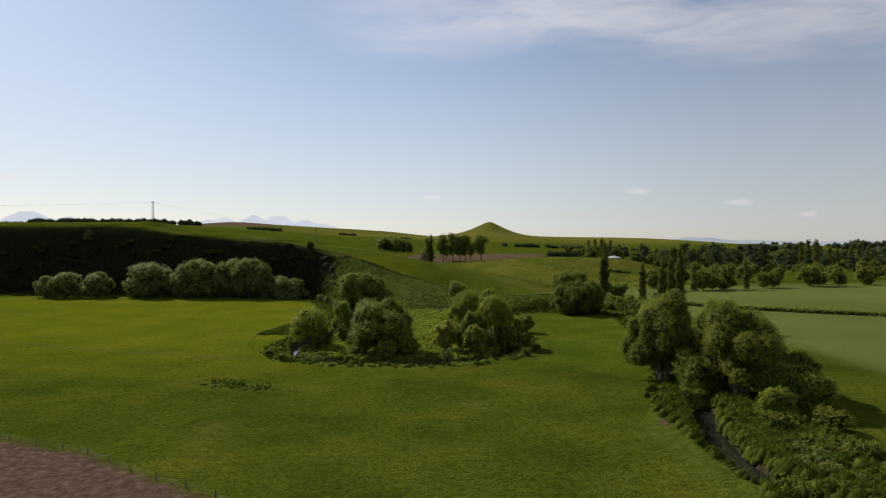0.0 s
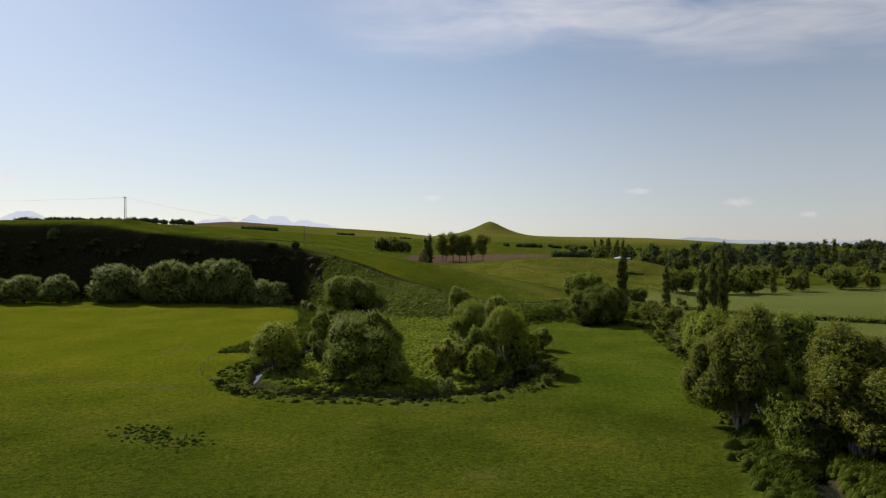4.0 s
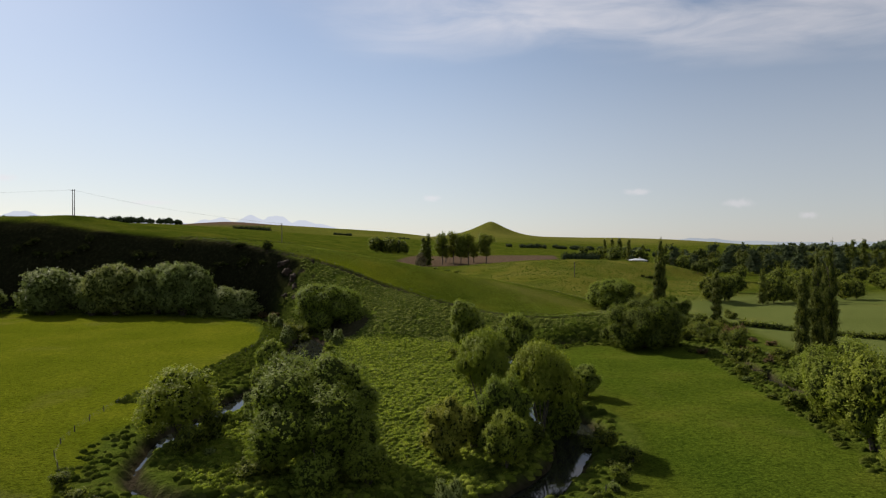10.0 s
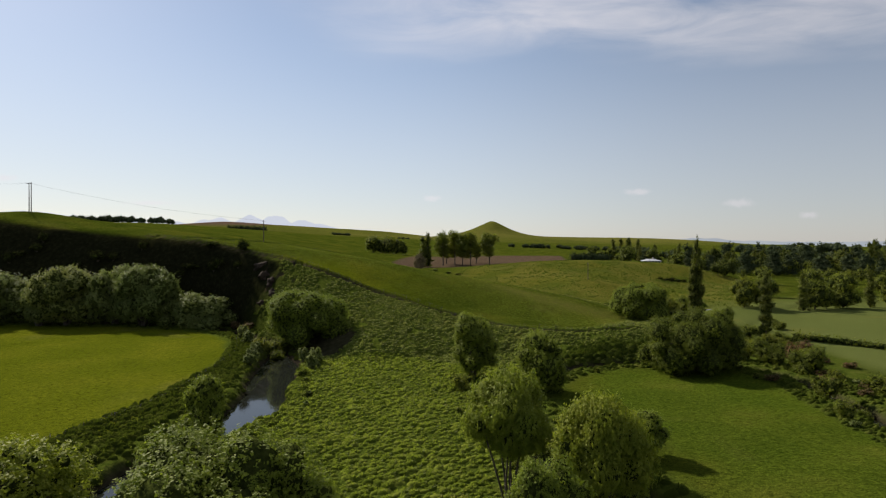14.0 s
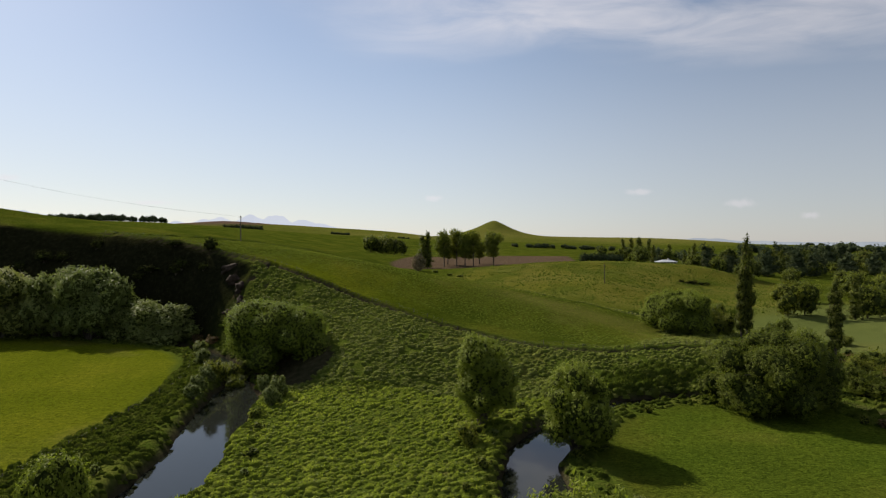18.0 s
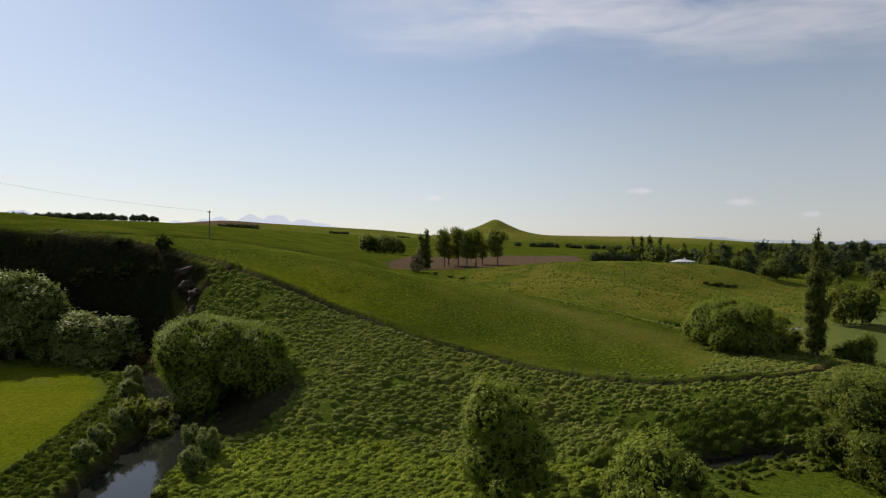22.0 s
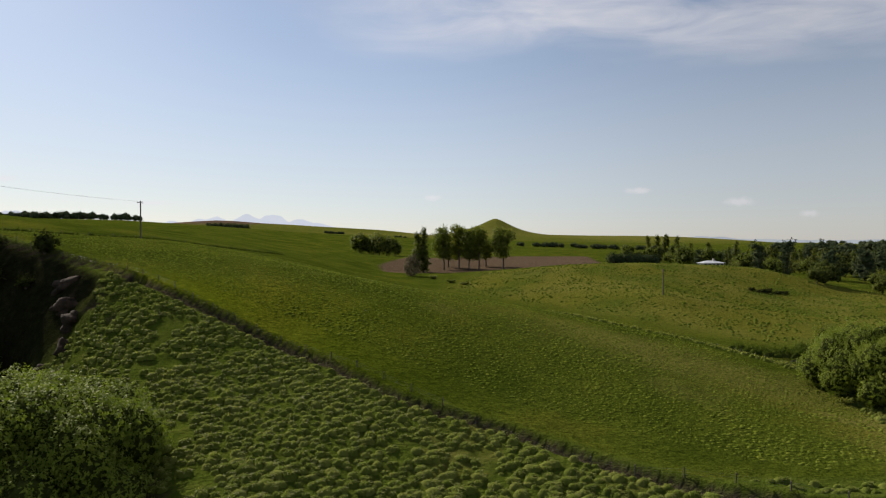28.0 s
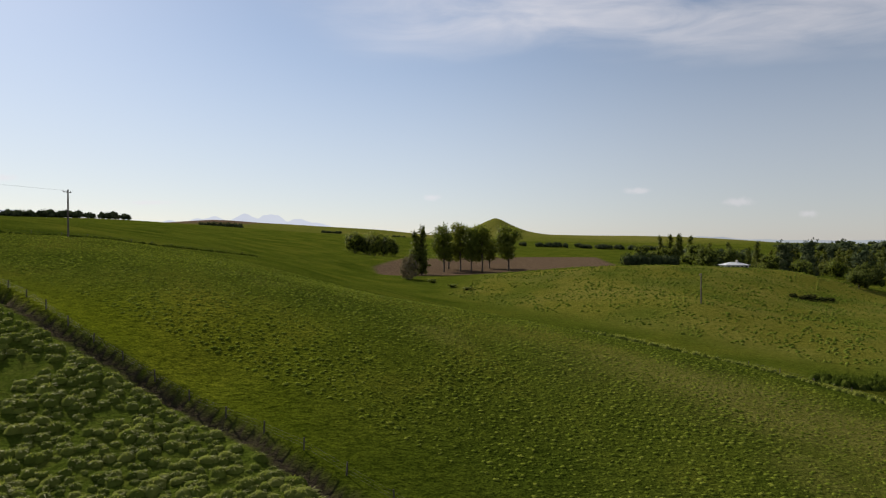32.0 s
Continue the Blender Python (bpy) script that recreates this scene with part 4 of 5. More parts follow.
# right-hand reach
plant(TALL, 36, 98, 0.99, 0.92, 0, group="river reach willows")
plant(TALL, 43.5, 88, 0.93, 1.12, 130, group="river reach willows")
for p, x, y, h, w, turn in [(W[0], 47, 130, 1.12, 1.0, 0), (W[1], 56, 121, 1.15, 1.0, 60), (W[3], 52, 142, 1.15, 0.95, 110), (W[2], 57, 158, 0.75, 0.9, 20), (W[0], 38, 108, 0.6, 0.8, 75), (W[2], 42, 118, 0.8, 0.9, 200),
                            (W[3], 48, 81, 0.6, 0.75, 220), (W[3], 52, 88, 0.7, 0.7, 20), (W[2], 37, 88, 0.45, 0.7, 170), (W[3], 39.5, 92, 0.95, 0.8, 140), (W[1], 50, 96, 0.85, 0.85, 10), (W[1], 43, 77, 0.4, 0.5, 75)]:
    plant(p, x, y, h, w, turn, group="river reach willows")
# willow row under the bluff
ROW = [willow(24 + i, 10, w, lobes=n, mat=M_PALE, stems=6, low=0.05, leaves=17000, tall=(0.8, 1.2), label="rounded grey-green willow in a row below the bluff") for i, (w, n) in enumerate([(11, 26), (12, 28)])]
for k, (x, h, w) in enumerate([(-222, 9, 11), (-207, 8, 10), (-173, 9, 9), (-163, 10.5, 13), (-150, 10.5, 13), (-128, 14.5, 19), (-113, 10, 10), (-106, 16, 17), (-93, 16, 15), (-84, 16.5, 17), (-67, 11, 16), (-76, 8, 8)]):
    p = ROW[k % 2] if k != 6 else PALE
    base_w = (11, 12)[k % 2] if k != 6 else 7
    plant(p, x, 259 + (k * 7 % 3) - (3 if x > -80 else 0), 1.1 * h / (10 if k != 6 else 7), w / base_w * 1.15, k * 77, group="willow row under the bluff")

# poplars
P1 = poplar(51, 22, 4.4, label="slender dark Lombardy poplar standing over the scrub")
P2 = poplar(52, 22, 4.8, label="slender dark Lombardy poplar standing over the scrub")
plant(P1, 68, 251, 1.06, 0.8, 0); plant(P2, 66.6, 250.5, 0.72, 0.6, 40)
plant(P2, 79.4, 238, 0.74, 0.72, 90)
for x, y, h, w in [(63.4, 166, 1.0, 0.62), (60.6, 165.5, 0.86, 0.58), (66.0, 166.8, 1.06, 0.62)]:
    plant(P1 if x > 61 else P2, x, y, h, w, x * 50, group="clump of poplars by the river")

# scrub and bushes
plant(DOME, 54.5, 254, 0.9, 0.84, 190, label="broad rounded willow in the mouth of the gully")
OLIVE = shrub(61, 5.5, 9, M_ROUND, 7000, "dense olive-green bush in the gully mouth", size=0.34)
BUSH = shrub(62, 3, 4, M_ROUND, 1500, "low dark green bush on the bank", size=0.26)
RUST = shrub(63, 3, 3.6, M_RUST, 1700, "low rusty-brown twiggy bush", size=0.26)
GORSE = shrub(64, 2.2, 3.2, M_SCRUB, 900, "dark scrubby bush clinging to the bluff", size=0.32)
for x, y, h, w, t in [(62, 205, 0.75, 0.8, 30), (68, 213, 0.7, 0.8, 80), (74, 222, 0.6, 0.7, 120), (64, 196, 0.8, 0.8, 200), (90, 252, 0.45, 0.6, 0),
                      (64, 256, 1.0, 1.0, 0), (73, 248, 0.8, 0.8, 250), (71.5, 290, 1.25, 0.9, 60), (79, 288, 1.0, 0.8, 150)]:
    plant(OLIVE, x, y, h, w, t, group="gully bushes")
rng0 = np.random.default_rng(5)
for x, y, h, w in [(58, 208, 1.1, 1.1), (63, 213, 1.2, 1.2), (70, 214, 1.0, 1.1), (66, 200, 1.3, 1.3), (76, 222, 1, 1), (72, 232, 1.1, 1.2), (80, 240, 1, 1.1), (65, 226, 0.8, 1),
                   (56, 178, 1.2, 1.2), (66, 180, 1.1, 1.2), (52, 168, 0.8, 0.9), (49, 148, 0.9, 1.0), (30.5, 52, 1.1, 1.0), (40, 72, 0.9, 1.1), (47, 72, 1.0, 1.3), (52, 64, 0.8, 1.2), (43, 62, 0.7, 1.1),
                   (-27, 129, 1.1, 1.0), (-26, 134, 1.2, 0.9), (-10, 124, 0.8, 1.0), (-18, 122, 0.6, 0.9), (10, 132, 0.9, 1.0), (20, 152, 0.7, 0.7), (11, 158, 0.7, 0.8), (3, 183, 0.9, 0.9), (-38, 216, 1.1, 1.1), (-37, 219.5, 1.25, 1.2), (-34.5, 216.5, 0.9, 1.0), (-34.5, 223, 1.0, 1.1), (-31, 221, 0.9, 1.0), (17, 121.5, 0.6, 0.7), (18, 131, 0.8, 0.8), (17.8, 135.5, 0.7, 0.8), (19.5, 127, 0.6, 0.7), (-31.5, 116.5, 0.5, 0.6), (-35, 120, 0.55, 0.6)] :
    plant(BUSH, x, y, h, w, rng0.uniform(0, 360), group="bank bushes")
for x, y, h, w in [(60, 216, 1.1, 1.1), (68, 207, 1.2, 1.2), (74, 214, 1.0, 1.2), (57, 95, 0.95, 1.3), (-52, 251, 0.7, 0.9), (-57, 256, 0.8, 1.0), (56, 232, 0.5, 0.6)]:
    plant(RUST, x, y, h, w, rng0.uniform(0, 360), group="rusty bushes")
for i in range(70):
    x = rng0.uniform(-235, -58)
    t = 0.6 * rng0.random() ** 0.8
    y = 273 + (289 - 273) * t + (x + 100) * (-0.06 if x < -100 else -0.24)
    plant(GORSE, x, y, rng0.uniform(0.6, 1.3), rng0.uniform(0.7, 1.5) * 1.3, rng0.uniform(0, 360), group="bluff scrub", sink=0.2)

for k in range(46):
    y = rng0.uniform(140, 236)
    x = np.interp(y, [140, 165, 190, 215, 236], [58, 62, 66, 69, 76]) + rng0.normal(0, 4)
    if k % 3:
        plant(BUSH, x, y, rng0.uniform(0.35, 0.7), rng0.uniform(0.5, 0.9), rng0.uniform(0, 360), group="scrub on the far bank")
    else:
        plant(RUST, x, y, rng0.uniform(0.3, 0.6), rng0.uniform(0.5, 0.9), rng0.uniform(0, 360), group="scrub on the far bank")
WEED = shrub(66, 1.3, 2.4, M_ROUND, 520, "clump of tall rank weeds on the river bank", size=0.22)
WEED2 = shrub(67, 1.2, 2.0, M_PALE, 480, "clump of pale hemlock on the river bank", size=0.22)
bank_d = np.gradient(RIVER, axis=0)
bank_d /= np.linalg.norm(bank_d, axis=1)[:, None]
for k in range(130):
    i = int(rng0.integers(52, len(RIVER) - 14))
    off = rng0.choice([-1, 1]) * rng0.uniform(4.6, 7.5)
    x, y = RIVER[i, 0] - bank_d[i, 1] * off, RIVER[i, 1] + bank_d[i, 0] * off
    if 15 < x < 29 and y < 97 or y < 115 and x < 20:
        continue
    plant(WEED if k % 4 else WEED2, x, y, rng0.uniform(0.4, 0.85), rng0.uniform(0.5, 0.9), rng0.uniform(0, 360), group="bank weeds")
for k in range(34):
    x, y = rng0.uniform(36, 46), rng0.uniform(48, 82)
    if x > 33 + 0.25 * (y - 48):
        plant(WEED if k % 3 else WEED2, x, y, rng0.uniform(0.7, 1.3), rng0.uniform(0.8, 1.5), rng0.uniform(0, 360), group="bank weeds")

# broken earth and rock where the bluff ends
def outcrop(seed, size):
    r = np.random.default_rng(seed)
    v, f = ball(3)
    k = 1 + 0.34 * np.sin(v[:, 0] * 4.1 + seed) * np.sin(v[:, 2] * 5.3 + 2 * seed) + r.uniform(-0.10, 0.10, len(v))
    v = v * k[:, None]
    v = np.round(v * 3.2 + 0.25 * r.normal(size=v.shape)) / 3.2 * 0.55 + v * 0.45
    return tagged(new("rock_outcrop", mesh_of("rock_outcrop", v * size, f, M_ROCK)), "broken face of brown earth and rock in the slope", "rock", "slope outcrops")


for k, (x, y, a, b, c) in enumerate([(-52.5, 264.5, 2.2, 1.2, 1.2), (-50, 261.5, 2.4, 1.3, 1.3), (-47.5, 257.5, 1.5, 1.2, 1.3), (-46, 253.5, 1.3, 1.0, 1.2),
                                     (-45, 249.5, 1.1, 0.9, 1.0), (-49, 254, 1.3, 1.0, 1.0)]):
    rock = outcrop(200 + k, np.array([a, b, c]))
    rock.matrix_basis = pose(x, y, ground_z(x, y) - 0.7 * c, 12, -8, 40 * k)
# grove on the rise, with bare lower trunks
G1 = open_tree(71, 22, 13, label="tall broadleaf tree with a bare trunk in the grove")
G2 = open_tree(72, 22, 12, label="tall broadleaf tree with a bare trunk in the grove")
for p, x, y, h, w in [(G1, 0.5, 494, 1.0, 1.0), (G2, 8.5, 497, 1.05, 1.0), (G1, 13.6, 493, 0.95, 0.9), (G2, 19, 496, 1.0, 1.05), (G1, 32, 498, 0.97, 1.15), (G2, 3, 512, 0.8, 1.0), (G1, 24, 515, 0.7, 1)]:
    plant(p, x, y, h, w, x * 37, group="grove")
FP = far_tree(74, 20, 4.4, "poplar_tree", 1500, M_POPLAR, "narrow dark poplar among the farm trees")
plant(FP, -12.5, 475, 0.95, 1.0, 0); plant(FP, -9.5, 476, 1.05, 1.1, 60)
TWIG = shrub(75, 9, 9, M_THORN, 2600, "leafless grey-brown thorn bush at the head of the gully", size=0.6, heart=0.2)
plant(TWIG, -14, 441, 1.0, 1.0)
for x, y, h in [(-4, 428, 0.5), (3, 412, 0.45), (8, 404, 0.4)]:
    plant(BUSH, x, y, h, 1.1, x * 20, group="gully bushes")

FR = [far_tree(81 + i, 11, 12, "broadleaf_tree", 2600, M_ROUND, "rounded green tree at the edge of a field") for i in range(3)]
FD = [far_tree(85 + i, 14, 12, "pine_tree", 1500, M_DARK, "dark pine in a shelter belt") for i in range(2)]
FB = [far_tree(88 + i, 11, 13, "broadleaf_tree", 1300, M_POPLAR, "dark rounded tree in a distant belt") for i in range(2)]
for x, y, h, w in [(-62, 628, 1.4, 1.7), (-52, 632, 1.55, 1.8), (-42, 630, 1.5, 1.7), (-47, 624, 1.5, 1.2), (-36, 634, 1.3, 1.0)]:
    plant(FR[0], x, y, h, w, x * 11, group="round clump on the rise")


def scatter(protos, spots, group, lo=0.8, hi=1.25):
    r = np.random.default_rng(len(spots) * 7 + 3)
    for x, y in spots:
        s = r.uniform(lo, hi)
        plant(protos[r.integers(len(protos))], x, y, s, s * r.uniform(0.85, 1.2), r.uniform(0, 360), group=group)


def belt(a, b, n, spread, seed):
    r = np.random.default_rng(seed)
    t = (np.arange(n) + r.uniform(-0.3, 0.3, n)) / n
    return [(a[0] + (b[0] - a[0]) * u + r.normal(0, spread), a[1] + (b[1] - a[1]) * u + r.normal(0, spread)) for u in t]


scatter(FR, [(106, 301), (113, 304), (132, 303), (138, 306), (146, 309), (172, 320), (178, 322), (205, 334), (212, 338), (222, 336), (243, 345), (252, 352)], "field edge trees", 0.75, 1.2)
scatter([FP], [(108, 306), (126, 300), (158, 312)], "field edge trees", 0.55, 0.75)
scatter(FR, belt((140, 350), (330, 420), 13, 9, 1), "field edge trees", 0.75, 1.1)
scatter(FR + FB, belt((150, 430), (380, 480), 20, 10, 2), "valley trees", 0.6, 1.0)
scatter(FD, belt((180, 500), (420, 560), 15, 12, 3), "shelter belts", 0.75, 1.3)
scatter([FP], belt((150, 540), (300, 600), 20, 8, 4), "poplar rows", 0.5, 0.85)
scatter(FB + FR, belt((160, 520), (420, 575), 34, 10, 21), "valley trees", 0.6, 1.05)
scatter(FB + FD, belt((240, 600), (520, 650), 40, 12, 22), "shelter belts", 0.9, 1.6)
scatter(FR + FB, belt((120, 560), (240, 610), 16, 7, 23), "shelter belts", 0.7, 1.0)
scatter([FP], belt((330, 560), (480, 640), 9, 12, 5), "poplar rows", 0.9, 1.3)


def mesh_arrays(ob):
    me = ob.data
    v, f = np.zeros(len(me.vertices) * 3, np.float32), np.zeros(len(me.loops), np.int32)
    me.vertices.foreach_get("co", v)
    me.loops.foreach_get("vertex_index", f)
    return v.reshape(-1, 3), f.reshape(-1, 3)


def far_woods(spots, lo, hi, label, seed):
    """A far belt of trees too distant to pick apart."""
    r = np.random.default_rng(seed)
    crown = [c for c in FB[0].children if c.name.startswith("crown")][0]
    v0, f0 = mesh_arrays(crown)
    v0, f0 = v0[:1500], f0[:500]
    v1, f1 = mesh_arrays(crown.children[0])
    v0, f0 = np.vstack([v0[::1], v1]), np.vstack([f0, f1 + len(v0)])
    vs, fs = [], []
    for k, (x, y) in enumerate(spots):
        s, w, a = r.uniform(lo, hi), r.uniform(0.9, 1.4), r.uniform(0, 6.28)
        c, q = math.cos(a) * w, math.sin(a) * w
        vs.append(np.column_stack([v0[:, 0] * c - v0[:, 1] * q, v0[:, 0] * q + v0[:, 1] * c, v0[:, 2]]) * s + (x, y, ground_z(x, y) - 1.5 * s))
        fs.append(f0 + k * len(v0))
    tagged(new("far_woods", mesh_of("far_woods", np.vstack(vs), np.vstack(fs), M_DARK)), label, "woodland", kind="stuff")


far_woods(belt((230, 740), (900, 820), 90, 16, 6), 0.9, 1.7, "dark belt of trees across the valley floor", 1)
far_woods(belt((420, 950), (1150, 1000), 80, 14, 7), 1.0, 1.9, "dark belt of trees below the far hills", 2)
far_woods(belt((95, 900), (300, 940), 34, 5, 8), 0.6, 0.9, "low shelter belt at the foot of the cone hill", 3)
far_woods(belt((-250, 1450), (-200, 1440), 12, 4, 9) + belt((-110, 1250), (-60, 1260), 8, 4, 10), 0.6, 0.8, "small plantations on the far hill", 4)
far_woods(belt((-560, 820), (-368, 900), 40, 4, 11) + belt((-650, 900), (-480, 930), 26, 6, 12), 0.9, 1.3, "shelter belts on the plateau", 5)
far_woods(belt((700, 1250), (1500, 1300), 70, 14, 24), 0.6, 0.9, "hazy line of trees along the far valley", 6)
far_woods(belt((-700, 1180), (-480, 1210), 30, 5, 25), 0.6, 1.0, "shelter belts on the far ridge", 7)
scatter([FP], belt((150, 620), (185, 640), 5, 3, 13), "poplar rows", 0.7, 1.0)
scatter(FR, [(118, 474), (160, 500), (172, 492), (150, 515), (128, 510), (168, 512)], "farmhouse garden trees", 0.7, 1.1)
scatter(FD, [(146, 520), (176, 520), (182, 505)], "farmhouse garden trees", 0.6, 0.9)
# flattened bushes added so that the knoll's hollow shows dark
for x, y, h, w in [(111, 396, 0.5, 1.0), (114, 394.5, 0.55, 1.2), (117, 396, 0.6, 1.3), (120, 394.8, 0.5, 1.2), (123, 396, 0.45, 1.0)]:
    plant(GORSE, x, y, h, w, x * 31, label="low dark bush added to darken a hollow of the knoll", group="brush in the hollow")
plant(FD[0], -170, 288, 0.36, 0.5, 0, label="small dark conifer on the rim of the bluff")


# ---- power poles and lines ----
def power_pole(x, y, h, arm_turn=0, twin=0.0, label="tall weathered timber power pole with a short crossarm"):
    pole = empty("power_pole", Matrix.Translation((x, y, ground_z(x, y))))
    r = np.random.default_rng(3)
    v, f = tube_parts([[((0, 0, -0.6), 0.17), ((0, 0, h * 0.5), 0.145), ((0, 0, h), 0.115)]], 10)
    part_of("pole_shaft", mesh_of("pole_shaft", v, f, M_POLE, True), pole)
    if twin:
        v, f = tube_parts([[((twin, 0.1, -0.6), 0.17), ((twin, 0.1, h * 0.5), 0.145), ((twin, 0.1, h), 0.115)]], 10)
        part_of("pole_shaft", mesh_of("pole_shaft", v, f, M_POLE, True), pole)
        v, f = tube_parts([[((-0.25, -0.12, h - 0.25), 0.08), ((twin + 0.25, -0.02, h - 0.25), 0.08)]], 6)
        part_of("tie_beam", mesh_of("tie_beam", v, f, M_POLE), pole)
    bm = bmesh.new()
    bmesh.ops.create_cube(bm, size=1, matrix=pose(0, 0.16, h - 0.45, 0, 0, 0) @ Matrix.Diagonal((2.0, 0.1, 0.12, 1)))
    bmesh.ops.bevel(bm, geom=bm.edges[:], offset=0.01, segments=1, affect="EDGES")
    me = bpy.data.meshes.new("crossarm"); bm.to_mesh(me); bm.free(); me.materials.append(M_POLE)
    arm = part_of("crossarm", me, pole)
    arm.rotation_euler[2] = radians(arm_turn)
    for dx in (-0.85, 0.0, 0.85):
        v, f = tube_parts([[((dx, 0.16, h - 0.39), 0.04), ((dx, 0.16, h - 0.28), 0.06), ((dx, 0.16, h - 0.2), 0.03)]], 8)
        part_of("insulator", mesh_of("insulator", v, f, M_WIRE, True), arm)
    return tagged(pole, label, "power pole", "power poles")


POLES = [(-148.8, 306.7, 10.8), (-65.5, 310.3, 8.2), (64.4, 355.9, 7.6)]
for k, (x, y, h) in enumerate(POLES):
    if k:
        power_pole(x, y, h, 84)
    else:
        power_pole(x, y, h, 84, 0.7, "tall pair of timber power poles standing side by side")


def cable(name, a, b, sag, r=0.009):
    pts = [(tuple(np.array(a) + (np.array(b) - np.array(a)) * t - np.array([0, 0, sag * 4 * t * (1 - t)])), r) for t in np.linspace(0, 1, 15)]
    v, f = tube_parts([pts], 4)
    tagged(new(name, mesh_of(name, v, f, M_WIRE, True)), "thin sagging overhead power line", "cable", "power lines")


def tip(i, d=0.0):
    x, y, h = POLES[i]
    return (x + 0.3 * d, y + 0.85 * d, ground_z(x, y) + h - 0.2)


for d in (-1, 0, 1):
    cable("power_line", tip(0, d), tip(1, d), 1.6)
    cable("power_line", tip(0, d), (-330, 300 + d, 46), 2.5)


# ---- fences ----
def post_mesh():
    bm = bmesh.new()
    bmesh.ops.create_cone(bm, cap_ends=True, segments=7, radius1=0.07, radius2=0.06, depth=1.5, matrix=Matrix.Translation((0, 0, 0.5)))
    bmesh.ops.bevel(bm, geom=[e for e in bm.edges if all(v.co.z > 1.2 for v in e.verts)], offset=0.02, segments=1, affect="EDGES")
    me = bpy.data.meshes.new("post")
    bm.to_mesh(me)
    bm.free()
    me.materials.append(M_POST)
    return me


POST = post_mesh()


def fence(points, step, label, high=0.66, wires=3):
    """Posts every step metres along a line, with wires between."""
    p = curve_points(points, 1.0)
    s = np.concatenate([[0], np.cumsum(np.linalg.norm(np.diff(p, axis=0), axis=1))])
    at = np.arange(0, s[-1], step)
    xs, ys = np.interp(at, s, p[:, 0]), np.interp(at, s, p[:, 1])
    zs = [ground_z(x, y) for x, y in zip(xs, ys)]
    f = empty("fence")
    r = random.Random(len(at))
    for x, y, z in zip(xs, ys, zs):
        o = part_of("post", POST, f)
        o.matrix_basis = pose(x, y, z, r.uniform(-4, 4), r.uniform(-4, 4), r.uniform(0, 90)) @ Matrix.Diagonal((0.8, 0.8, high * r.uniform(0.8, 1.0), 1))
    for k in range(wires):
        v, fc = tube_parts([[((x, y, z + high * (0.3 + 0.3 * k)), 0.004) for x, y, z in zip(xs, ys, zs)]], 3)
        part_of("wire", mesh_of("wire", v, fc, M_WIRE), f)
    return tagged(f, label, "fence", "farm fences")


fence([tuple(p) for p in np.array(RIM)[::3]], 3.6, "post and wire fence along the top of the grassy bank")
fence([(-50, 236), (-43, 215), (-41.5, 195), (-41, 175), (-45, 160), (-46, 150), (-43, 133), (-38.4, 125), (-33.2, 119), (-26.2, 115), (-20, 112.5), (-11.4, 111.2), (-2, 111), (6, 111.8), (14, 118), (20, 127)],
      4.6, "old post and wire fence round the river loop")
fence([(-110, 86), (-90, 79.5), (-70, 74), (-50.6, 68.6), (-37.9, 63.6), (-29.7, 58.1), (-20.6, 52.9), (-12, 46), (-4, 38)], 4.2, "post and wire fence beside the ploughed field")
fence([(-95, 284), (-80, 292), (-68, 308), (-60, 330), (-47, 356)], 5.0, "post and wire fence crossing the hill paddock")
fence([(40, 285), (50, 270), (56, 255), (64, 243), (78, 238)], 4.0, "post and wire fence on the paddock edge")


# ---- hedges ----
def hedge(points, h, w, mat, label, leaves, size=0.5):
    rng = np.random.default_rng(int(abs(points[0][0])) + 1)
    p = curve_points(points, w * 0.6)
    lob = [(x, y, ground_z(x, y) + h * 0.5, w * 0.55 * rng.uniform(0.85, 1.15), w * 0.55, h * 0.52 * rng.uniform(0.9, 1.1)) for x, y in p]
    hd = empty("hedge")
    v, f = tube_parts([limb(rng, (lo[0], lo[1], lo[2] - h * 0.55), (lo[0], lo[1], lo[2]), 0.12, 0.05, 3) for lo in lob[::2]], 5)
    part_of("stems", mesh_of("stems", v, f, M_BARK, True), hd)
    z0 = min(lo[2] for lo in lob) - h
    rel = [(a, b, c - z0, d, e, g) for a, b, c, d, e, g in lob]
    v, f = leaf_cloud(rng, rel, int(leaves * 1.5), size, size * 0.6, 0, 0.5)
    v[:, 2] += z0
    crown = part_of("leaves", mesh_of("leaves", v, f, mat), hd)
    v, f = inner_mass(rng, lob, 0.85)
    part_of("inner_crown", mesh_of("inner_crown", v, f, M_DARK if mat == M_DARK else M_CORE_SHADE), crown)
    return tagged(hd, label, "hedge")


hedge([(86, 236), (101, 213), (120, 201), (140, 190), (190, 168)], 1.3, 2.4, M_ROUND, "low rough hedge along a field drain", 5200, 0.45)
hedge([(88, 492), (98, 491), (110, 490)], 5.2, 4.0, M_DARK, "tall clipped dark hedge beside the farmhouse", 2600, 0.9)
hedge([(-342, 1060), (-315, 1059), (-288, 1058)], 8, 8, M_DARK, "square clipped dark hedge on the hill", 2600, 1.6)


# ---- farmhouse ----
def flat_mat(name, c, rough=0.6, v=0.12):
    return material(name, plain_nodes(tuple(a * (1 - v) for a in c), tuple(min(1, a * (1 + v)) for a in c), 2.0, 0.1, 0.01), rough)


M_ROOF = flat_mat("pale_roofing_iron", (0.36, 0.38, 0.4), 0.4)
M_WALL = flat_mat("cream_weatherboard", (0.42, 0.40, 0.36), 0.7)
M_PANE = flat_mat("dark_window_glass", (0.03, 0.035, 0.04), 0.1)


